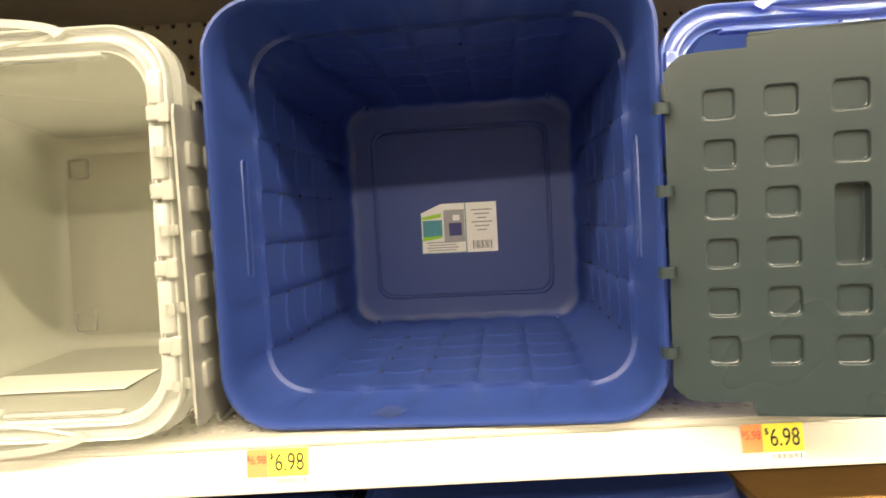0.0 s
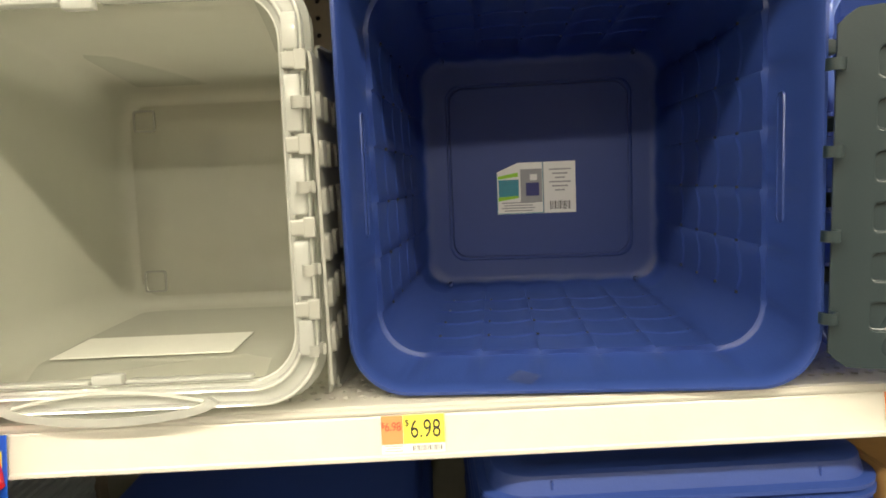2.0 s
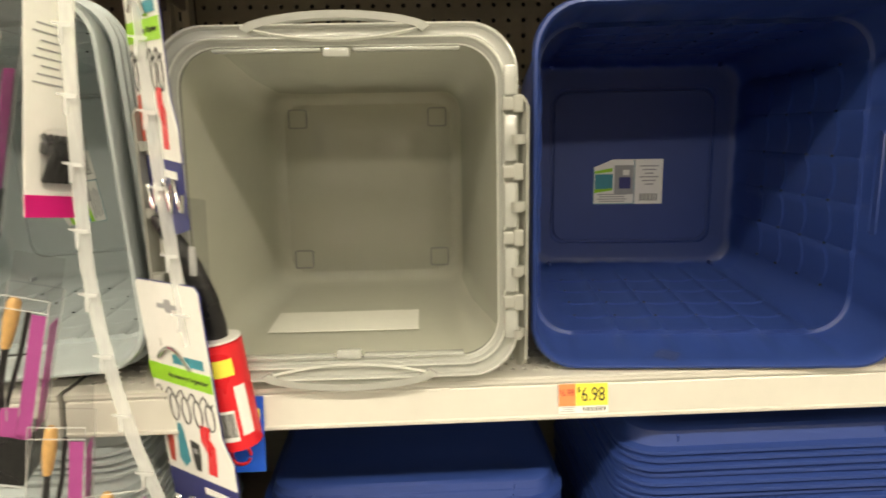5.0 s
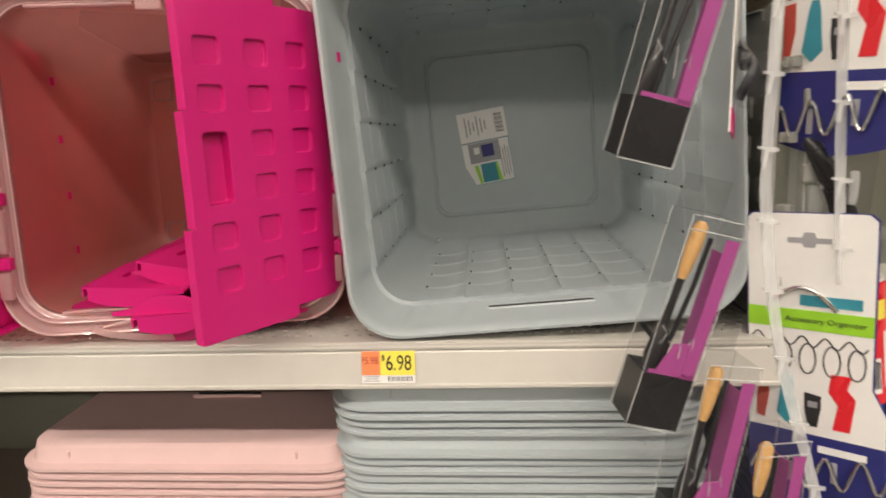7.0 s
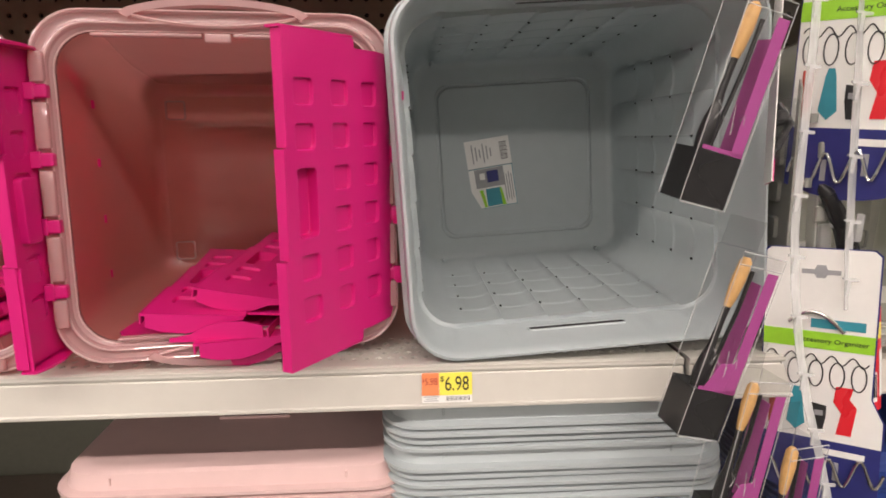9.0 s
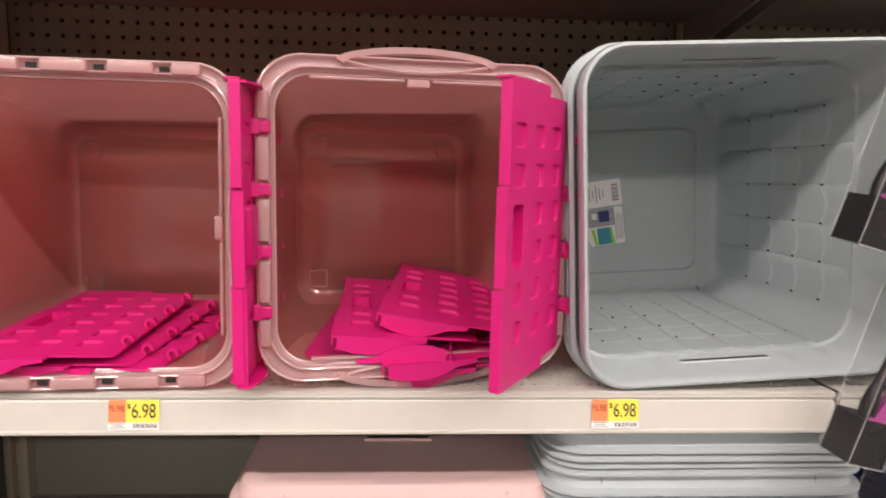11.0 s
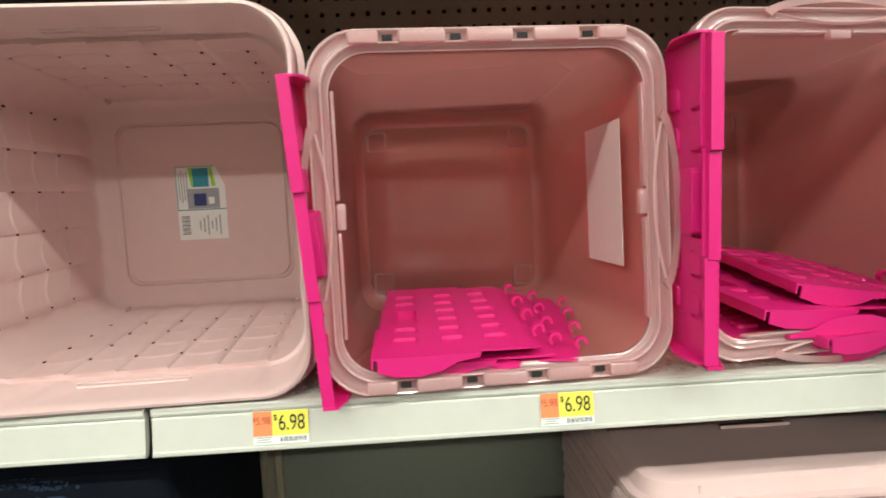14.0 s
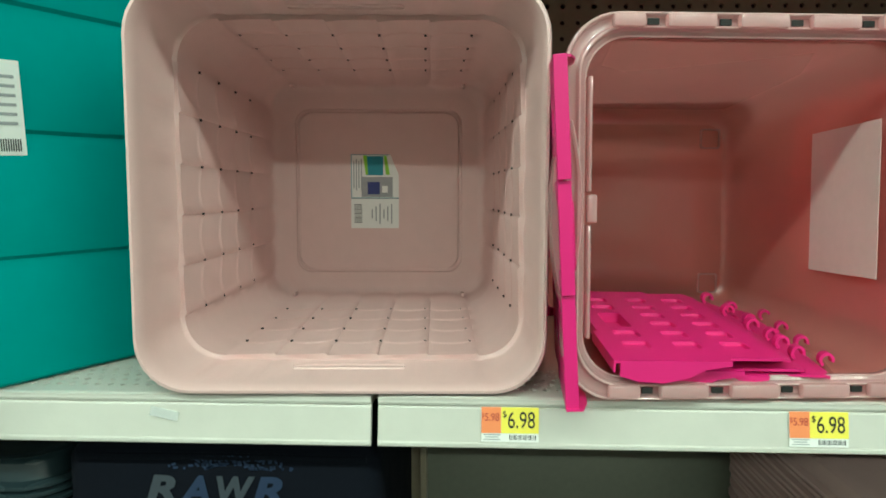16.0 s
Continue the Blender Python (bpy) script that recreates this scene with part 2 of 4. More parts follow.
def tube_mesh(name, pts, radius, mat, parent, label="", sides=8):
    """A round rod along a polyline."""
    rings = []
    pts = [Vector(p) for p in pts]
    for i, p in enumerate(pts):
        d = (pts[min(i + 1, len(pts) - 1)] - pts[max(i - 1, 0)]).normalized()
        u = d.orthogonal().normalized() if abs(d.y) > 0.95 else d.cross(Vector((0, 1, 0))).normalized()
        v = d.cross(u)
        rings.append([p + radius * (math.cos(2 * math.pi * k / sides) * u + math.sin(2 * math.pi * k / sides) * v) for k in range(sides)])
    v, f = loft(rings, True, True)
    return mesh_ob(name, v, f, mat, parent, label)


def outline_plate(name, outline, y0, y1, mat, parent, label="", m=None):
    """A flat plate: an (x, z) outline given thickness from y0 to y1."""
    n = len(outline)
    v = [(x, y0, z) for x, z in outline] + [(x, y1, z) for x, z in outline]
    f = [tuple(range(n)), tuple(range(n, 2 * n))] + [(i, (i + 1) % n, n + (i + 1) % n, n + i) for i in range(n)]
    if m is not None:
        v = [m @ Vector(p) for p in v]
    return mesh_ob(name, v, f, mat, parent, label, smooth=False)


def text_part(name, body, size, m, mat, parent, label="", width=None, heavy=False):
    """Raised lettering in the built-in font; m maps its x-y plane into the parent."""
    cu = bpy.data.curves.new(name, "FONT")
    cu.body, cu.size, cu.align_x, cu.align_y, cu.extrude = body, size, "CENTER", "CENTER", 0.0002
    if heavy:
        cu.offset, cu.shear = 0.0016, 0.25
    tmp = bpy.data.objects.new(name, cu)
    scene.collection.objects.link(tmp)
    bpy.context.view_layer.update()
    me = bpy.data.meshes.new_from_object(tmp.evaluated_get(bpy.context.evaluated_depsgraph_get()))
    bpy.data.objects.remove(tmp)
    bpy.data.curves.remove(cu)
    if width:
        xs = [v.co.x for v in me.vertices]
        k = width / (max(xs) - min(xs))
        me.transform(Matrix.Diagonal((k, 1, 1, 1)))
    me.transform(m)
    me.materials.clear()
    me.materials.append(mat)
    ob = new(name, me)
    ob.parent = parent
    if label:
        tagged(ob, label)
    return ob


FACE = pose(0, 0, 0, 90, 0, 0)  # turns the x-y plane to stand and face the aisle
# ---- large structure ----
DECK = 1.178
BAY = 1.219
BACK = 0.50


def slab(name, cx, cy, cz, sx, sy, sz, mat, label, bevel=0.0):
    ob = part(name, box_bm(cx, cy, cz, sx, sy, sz, bevel), mat, None)
    return tagged(ob, label, kind="structure")


slab("floor", 0.9, -2.5, -0.05, 18, 16, 0.1, FLOORMAT, "unseen waxed vinyl store floor, darkened to cut bounce light")
slab("ceiling", 0.9, -2.5, 4.65, 18, 16, 0.1, CEILMAT, "white painted store ceiling deck")
slab("wall_north", 0.9, 5.55, 2.3, 18, 0.1, 4.6, WALLMAT, "plain painted store wall")
slab("wall_south", 0.9, -10.55, 2.3, 18, 0.1, 4.6, WALLMAT, "plain painted store wall")
slab("wall_east", 9.95, -2.5, 2.3, 0.1, 16.2, 4.6, WALLMAT, "plain painted store wall")
slab("wall_west", -8.15, -2.5, 2.3, 0.1, 16.2, 4.6, WALLMAT, "plain painted store wall")
slab("wall_opposite_core", 0.9, -2.9, 0.95, 12, 0.5, 1.9, BROWN, "core of the shelving run across the aisle")
# Unseen boxes added pale, to bounce light into the bins and fill reflections.
stock_rnd = random.Random(21)
stock_bm, front_bm = bmesh.new(), bmesh.new()
for level in (0.16, 0.56, 0.98, 1.40, 1.82):
    box_bm(0.9, -2.45, level - 0.02, 11.6, 0.44, 0.04, bm=front_bm)
    sx = -3.4
    while sx < 5.2 and level < 1.8:
        sw = stock_rnd.uniform(0.16, 0.42)
        sh = stock_rnd.uniform(0.20, 0.33)
        sd = stock_rnd.uniform(0.26, 0.36)
        box_bm(sx + sw / 2, -2.64 + sd / 2, level + 0.001 + sh / 2, sw, sd, sh, bm=stock_bm)
        sx += sw + stock_rnd.uniform(0.01, 0.12)
tagged(part("wall_opposite_shelving", front_bm, ENAMEL, None), "cream shelf boards across the aisle", kind="structure")
tagged(part("wall_opposite_bounce_stock", stock_bm, STOCK, None), "unseen pale boxes added across the aisle for bounce light and reflections", kind="structure")


def perforated(name, x0, x1, u0, u1, pitch_x, pitch_u, hole, thick, place, mat, parent, label="", stagger=False, diamond=False):
    """A sheet with real punched holes; place(x, u, d) gives the point at depth d below the face."""
    verts, faces = [], []
    nx, nu = int(round((x1 - x0) / pitch_x)), int(round((u1 - u0) / pitch_u))
    px, pu = (x1 - x0) / nx, (u1 - u0) / nu
    k = 4 if diamond else 8

    def add(pts):
        i = len(verts)
        verts.extend(pts)
        return i

    for j in range(nu):
        cu = u0 + (j + 0.5) * pu
        shift = 0.5 * px if (stagger and j % 2) else 0.0
        cells = nx if not shift else nx - 1
        if shift:
            for a, b in ((x0, x0 + shift), (x1 - shift, x1)):
                i = add([place(a, cu - pu / 2, 0), place(b, cu - pu / 2, 0), place(b, cu + pu / 2, 0), place(a, cu + pu / 2, 0)])
                faces.append((i, i + 1, i + 2, i + 3))
        for c in range(cells):
            cx = x0 + (c + 0.5) * px + shift
            outer = [(-1, -1), (0, -1), (1, -1), (1, 0), (1, 1), (0, 1), (-1, 1), (-1, 0)]
            o = [place(cx + a * px / 2, cu + b * pu / 2, 0) for a, b in outer]
            ring = []
            for q in range(8):
                an = math.radians(225 + 45 * q)
                rad = hole * ((abs(math.cos(an)) + abs(math.sin(an))) ** -1 if diamond else 1)
                ring.append((cx + rad * math.cos(an), cu + rad * math.sin(an)))
            i = add(o + [place(a, b, 0) for a, b in ring] + [place(a, b, thick) for a, b in ring])
            for q in range(8):
                r = (q + 1) % 8
                faces.append((i + q, i + r, i + 8 + r, i + 8 + q))
                faces.append((i + 8 + q, i + 8 + r, i + 16 + r, i + 16 + q))
    me = bpy.data.meshes.new(name)
    me.from_pydata(verts, [], faces)
    me.materials.append(mat)
    ob = new(name, me)
    ob.parent = parent
    if label:
        tagged(ob, label)
    return ob


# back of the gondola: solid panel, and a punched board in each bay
# Near-black sheet added to stand in for the shade behind the peg holes.
slab("wall_peg_shade_sheet", 1.2, BACK + 0.04, 1.0, 5.2, 0.02, 2.0, DARK, "dark sheet added behind the pegboard to paint its hole shade")
slab("wall_lower_back", 1.2, BACK + 0.006, 0.60, 5.2, 0.012, 1.08, BACKPANEL, "plain olive grey steel back panel under the shelf")
for b in range(-1, 3):
    x0 = b * BAY + 0.024
    peg = perforated("wall_pegboard_%d" % (b + 2), x0, x0 + BAY - 0.048, 1.145, 1.957, 0.0254, 0.0254, 0.0042, 0.006,
                     lambda x, u, d: (x, BACK + d, u), PEG, None)
    tagged(peg, "tan pegboard back panel with rows of round holes", kind="structure")


def upright(x):
    t = thing("upright_post", pose(x, BACK, 0), "taupe slotted steel upright between pegboard panels", "shelf post", "gondola uprights")
    bm = bmesh.new()
    for dx in (-0.015, 0.015):
        box_bm(dx, -0.012, 1.0, 0.012, 0.03, 2.0, 0.002, bm=bm)
    box_bm(0, -0.002, 1.0, 0.02, 0.012, 2.0, bm=bm)
    part("channel", bm, POST, t)
    # Solid dark blocks paint the shade in the bracket slots.
    bm = bmesh.new()
    for i in range(28):
        box_bm(0, -0.0085, 1.15 + i * 0.025, 0.004, 0.002, 0.014, bm=bm)
    part("slots", bm, DARK, t, "row of dark blocks painting the shade in bracket slots")


for b in range(-1, 4):
    upright(b * BAY)


def shelf(x0, z, depth, lip_mat, deck_mat, label, holes):
    """One bay's steel shelf: deck, raked price channel, side brackets; z is the top of the deck."""
    t = thing("store_shelf", pose(x0, 0, z), label, "shelf", "gondola shelves")
    w = BAY - 0.007
    y1 = BACK - 0.012
    front = BACK - 0.012 - depth
    if holes:
        edge = front + 0.022 + 5 * 0.016
        perforated("perforated_deck_edge", 0.012, w - 0.012, front + 0.022, edge, 0.0132, 0.016, 0.0044, 0.004,
                   lambda x, u, d: (x, u, -d), deck_mat, t, "row of small punched diamond holes", True, True)
        bm = box_bm(w / 2, front + 0.011, -0.001, w, 0.022, 0.002)
        box_bm(w / 2, (edge + y1) / 2, -0.001, w, y1 - edge, 0.002, bm=bm)
        box_bm(0.006, (front + edge) / 2 + 0.011, -0.001, 0.012, edge - front - 0.022, 0.002, bm=bm)
        box_bm(w - 0.006, (front + edge) / 2 + 0.011, -0.001, 0.012, edge - front - 0.022, 0.002, bm=bm)
        part("deck", bm, deck_mat, t)
        # Darker pan added below so the deck holes read as shaded.
        part("hole_shade_pan", box_bm(w / 2, (front + y1) / 2, -0.020, w - 0.02, y1 - front - 0.03, 0.002), BROWN, t, "taupe pan added under the punched deck to shade its holes")
    else:
        part("deck", box_bm(w / 2, (front + y1) / 2, -0.012, w, y1 - front, 0.024, 0.002), deck_mat, t)
    # raked front channel with a rolled top and bottom
    prof = [(0.020, 0.0), (0.004, 0.0008), (0.0008, -0.001), (0.0, -0.004), (0.0008, -0.0065), (0.003, -0.008), (0.0015, -0.010),
            (-0.0035, -0.041), (-0.0050, -0.0425), (-0.0050, -0.0455), (-0.003, -0.047), (0.004, -0.047), (0.010, -0.030), (0.012, -0.004), (0.020, -0.003)]
    rings = [[(x, front + a, c) for a, c in prof] for x in (0, 0.0012, w - 0.0012, w)]
    v, f = loft(rings, True, True)
    mesh_ob("price_channel", v, f, lip_mat, t, "cream price channel along the shelf front", smooth=False)
    for sx in (0.012, w - 0.012):
        prof = [(front + 0.05, -0.004), (y1 - 0.0, -0.004), (y1 - 0.0, -0.085), (y1 - 0.06, -0.080), (front + 0.05, -0.03)]
        rings = [[(sx + d, a, c) for a, c in prof] for d in (-0.0025, 0.0025)]
        v, f = loft(rings, True, True)
        mesh_ob("bracket", v, f, BROWN, t, "tapered taupe steel bracket", smooth=False)
    return t


for b in range(-1, 3):
    shelf(b * BAY + 0.002, DECK, BACK - 0.012, ENAMEL, ENAMEL, "cream steel shelf with punched deck and price channel", True)
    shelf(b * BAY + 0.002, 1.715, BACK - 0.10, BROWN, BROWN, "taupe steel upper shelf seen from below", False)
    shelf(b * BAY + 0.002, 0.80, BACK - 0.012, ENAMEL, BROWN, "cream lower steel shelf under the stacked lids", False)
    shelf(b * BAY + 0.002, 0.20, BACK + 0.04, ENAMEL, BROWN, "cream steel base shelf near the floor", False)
for b in range(-1, 3):
    t = thing("base_kick_plate", pose(b * BAY + 0.002, 0.0, 0), "dark steel kick plate under the base shelf", "kick plate", "kick plates")
    part("plate", box_bm(BAY / 2, 0.0, 0.075, BAY - 0.006, 0.02, 0.15, 0.002), BROWN, t)

for ly, lz, watts in LAMP_ROWS:
    for k in range(5):
        t = thing("fluorescent_fitting", pose(-4.4 + k * 2.65, ly, lz + 0.12), "white strip light fitting with two lit tubes", "strip light", "ceiling strip lights")
        part("housing", box_bm(0, 0, 0.02, 2.5, 0.22, 0.06, 0.008), CEILMAT, t)
        for dy in (-0.05, 0.05):
            tube_mesh("lit_tube", [(-1.2, dy, -0.04), (1.2, dy, -0.04)], 0.016, TUBE, t, "glowing white tube")
        for dx in (-0.9, 0.9):
            part("hanger", box_bm(dx, 0, 0.09, 0.012, 0.012, 0.10), CHROME, t)

# ---- bins ----


def sticker(parent, m, upright_print=True):
    """A two-panel bin label: picture half and text half with a bar code."""
    s = new("product_label")
    s.parent = parent
    s.matrix_basis = m @ Matrix.Diagonal((0.86, 1, 0.86, 1))
    tagged(s, "white product label with small picture and bar code")
    a = [(-0.066, -0.043), (0.066, -0.043), (0.066, 0.043), (-0.030, 0.043), (-0.066, 0.028)]
    outline_plate("label_sheet", a, 0, -0.0006, WHITE, s)
    part("printed_picture", box_bm(-0.046, -0.0009, 0.000, 0.034, 0.0006, 0.030), TEALINK, s, "teal printed panel")
    part("printed_room", box_bm(-0.008, -0.0009, 0.004, 0.036, 0.0006, 0.056), GREYINK, s, "pale printed room view")
    part("printed_bin", box_bm(-0.006, -0.0014, -0.002, 0.022, 0.0006, 0.022, 0.0002), NAVY, s, "navy printed bin")
    part("printed_towel", box_bm(-0.004, -0.0014, 0.018, 0.012, 0.0006, 0.010, 0.0002), WHITE, s, "white printed towel")
    outline_plate("green_band", [(-0.064, 0.016), (-0.030, 0.020), (-0.030, 0.027), (-0.064, 0.021)], -0.0012, -0.0004, GREENINK, s, "lime printed swoosh")
    outline_plate("green_foot", [(-0.064, -0.021), (-0.030, -0.016), (-0.030, -0.012), (-0.064, -0.014)], -0.0016, -0.0010, GREENINK, s)
    for nm, cx, cz, sx2, sz2 in (("picture_border", -0.0265, -0.0420, 0.078, 0.0012), ("picture_border", 0.0115, 0.0, 0.0012, 0.085), ("picture_border", -0.0655, -0.008, 0.0010, 0.069)):
        part(nm, box_bm(cx, -0.0008, cz, sx2, 0.0005, sz2), TEALINK, s)
    bm = bmesh.new()
    for i in range(4):
        box_bm(-0.03, -0.0009, -0.024 - i * 0.0045, 0.056 - 0.008 * (i % 2), 0.0004, 0.0018, bm=bm)
    for i in range(6):
        box_bm(0.040, -0.0009, 0.030 - i * 0.007, 0.036 - 0.01 * (i % 3), 0.0004, 0.0022, bm=bm)
    tagged(part("text_lines", bm, GREYINK, s), kind="stuff")
    bm = bmesh.new()
    for i in range(13):
        box_bm(0.024 + i * 0.0026, -0.0009, -0.030, 0.0008 + 0.0008 * ((i * 7) % 3 == 0), 0.0004, 0.014, bm=bm)
    tagged(part("bar_code", bm, INK, s), kind="stuff")
    part("panel_fold", box_bm(0.0125, -0.0009, 0, 0.0012, 0.0006, 0.086), GREYINK, s)
    return s


COLLAR = 0.084


def basket_bin(m, mat, label, handles, W=0.395, H=0.39, D=0.41, label_pose=None, dark_slots=True, nested=0):
    """A square basket-weave tote on its side: opening faces -y, origin under the rim's lower edge."""
    t = thing("storage_bin", m, label, "storage bin", "open totes lying on the shelf")
    tiles, per, cor = 5, 6, 8
    side = tiles * per
    taper = 0.036
    us = [(k + s) / tiles for k in range(tiles) for s in (0.0, 0.06, 0.25, 0.5, 0.75, 0.96)]

    def ring(y, inset, r, disp=None, bow=0.0):
        hw, hh = W / 2 - inset, H / 2 - inset
        pts = rrect(hw, hh, r, side, cor, us)
        out = []
        for i, (x, z) in enumerate(pts):
            k, j = divmod(i, side + cor)
            if disp and j <= side:
                d = disp(us[j] if j < side else 1.0)
                nx, nz = ((0, 1), (-1, 0), (0, -1), (1, 0))[k]
                x, z = x + nx * d, z + nz * d
            a = (us[j] * tiles) % 1.0 if j < side else 0.0
            out.append((x, y - bow * (1 - (2 * a - 1) ** 2) if 0 < j < side else y, z + H / 2))
        return out

    rings = [ring(D, 0.012 + taper * D, 0.045)]
    for y in (D * 0.98, D * 0.6, 0.05):
        rings.append(ring(y, 0.006 + taper * y, 0.05))
    rings += [ring(0.016, 0.007, 0.05), ring(0.015, 0.001, 0.052), ring(0.002, 0.0, 0.052), ring(-0.004, 0.002, 0.051), ring(-0.005, 0.005, 0.049),
              ring(-0.002, 0.0070, 0.047), ring(0.010, 0.0085, 0.046), ring(COLLAR - 0.003, 0.0125, 0.045)]
    # scalloped ledge where the weave begins
    rings.append(ring(COLLAR - 0.001, 0.0140, 0.0440, lambda u: -0.0022 * (1 - abs(math.sin(math.pi * u * tiles)))))
    y0, y1 = COLLAR, D - 0.035
    rows = 5

    def weave(w):
        def d(u):
            a = u * tiles % 1.0
            ends = 0.0 if (u <= 0.0 or u >= 1.0) else 1.0
            groove = 0.0 if (a < 0.03 or a > 0.99) else 1.0
            return ends * (0.0002 * groove + 0.0019 * a + 0.0007 * (1 - w) ** 2 * groove)
        return d

    pitch = (y1 - y0) / rows
    for r in range(rows):
        for w in (0.0, 0.03, 0.12, 0.3, 0.5, 0.7, 0.88, 0.985):
            v = (r + w) / rows
            rings.append(ring(y0 + (y1 - y0) * v, 0.0140 + taper * (y0 + (y1 - y0) * v), 0.0430 - 0.008 * v, weave(w), 0.24 * pitch if r or w > 0.2 else 0.08 * pitch))
    b = taper * D
    rings += [ring(D - 0.022, 0.0158 + b, 0.036, lambda u: 0.0026 * abs(math.sin(math.pi * u * 5))),
              ring(D - 0.012, 0.0180 + b, 0.036, lambda u: 0.0030 * abs(math.sin(math.pi * u * 5))), ring(D - 0.008, 0.0215 + b, 0.035, lambda u: 0.0020 * abs(math.sin(math.pi * u * 5))), ring(D - 0.007, 0.032 + b, 0.034)]
    for inset, dy in ((0.056, 0), (0.0575, 0.003), (0.0605, 0.003), (0.062, 0), (0.10, -0.001), (0.13, -0.001)):
        rings.append(ring(D - 0.007 + dy, inset + b * 0.9, 0.022))
    v, f = loft(rings, True, True)
    mesh_ob("body", v, f, mat, t, angle=0.9)
    # dark blocks painting the shade of vents where the weave crosses
    bm = bmesh.new()
    for k in range(4):
        for i in range(0, tiles + 1):
            for j in range(1, rows + 1):
                y = y0 + (y1 - y0) * (j - 0.08) / rows
                if j == rows:
                    continue
                half = (H if k % 2 == 0 else W) / 2 - (0.0154 + taper * y)
                x = (i / tiles - 0.5) * 2 * (half - 0.045)
                mm = pose(0, 0, H / 2) @ pose(0, 0, 0, 0, 90 * k, 0) @ pose(x, y, -half + 0.0006)
                box_bm(0, 0, 0, 0.0026, 0.0040, 0.0016, m=mm, bm=bm)
    tagged(part("vent_shade_block", bm, DARK, t, "small dark blocks painting the shade in vent holes"), kind="stuff")
    # hand slots in the plain collar: flat plates, dark ones painting the opening's shade
    for k in ((0, 2) if handles == "tb" else (1, 3)):
        mm = pose(0, 0, H / 2) @ pose(0, 0, 0, 0, 90 * k, 0) @ pose(0, 0.058, -((H if k % 2 == 0 else W) / 2 - 0.0112), 3, 0, 0)
        st = [(0.053 * math.copysign(1, math.cos(a)) + 0.0050 * math.cos(a), 0.0050 * math.sin(a)) for a in [math.radians(10 + 20 * i) for i in range(18)]]
        inner = [(x, y, 0.0) for x, y in st]
        outer = [(x * 1.018, y * 1.45, 0.0) for x, y in st]
        top_in, top_out = [(x, y, 0.0016) for x, y, z in inner], [(x * 1.008, y * 1.3, 0.0016) for x, y, z in inner]
        v, f = loft([outer, top_out, top_in, inner])
        mesh_ob("slot_rim", [mm @ Vector(p) for p in v], f, mat, t)
        mesh_ob("hand_slot_plate", [mm @ Vector((x, y, 0.0004)) for x, y, z in inner], [tuple(range(18))], DARK if dark_slots else mat, t, "flat plate filling the narrow hand slot", smooth=False)
    for sx in (-1, 1):
        for sz in (-1, 1):
            part("corner_tab", box_bm(sx * (W / 2 - 0.053 - b), D - 0.016, H / 2 + sz * (H / 2 - 0.0215 - b), 0.005, 0.018, 0.006, 0.0015), mat, t)
    if label_pose is not None:
        sticker(t, pose(0, D - 0.0085, H / 2) @ label_pose)
    for i in range(nested):
        # rims of further totes nested round this one
        e = 0.010 + i * 0.016
        v, f = loft([ring(0.030 + e, -0.004, 0.058), ring(0.022 + e, -0.005, 0.058), ring(0.020 + e, 0.0, 0.056), ring(0.026 + e, 0.004, 0.056), ring(D * 0.8, 0.004 + taper * D * 0.8, 0.05)])
        mesh_ob("nested_rim", v, f, mat, t, "rim of a tote nested outside")
    return t


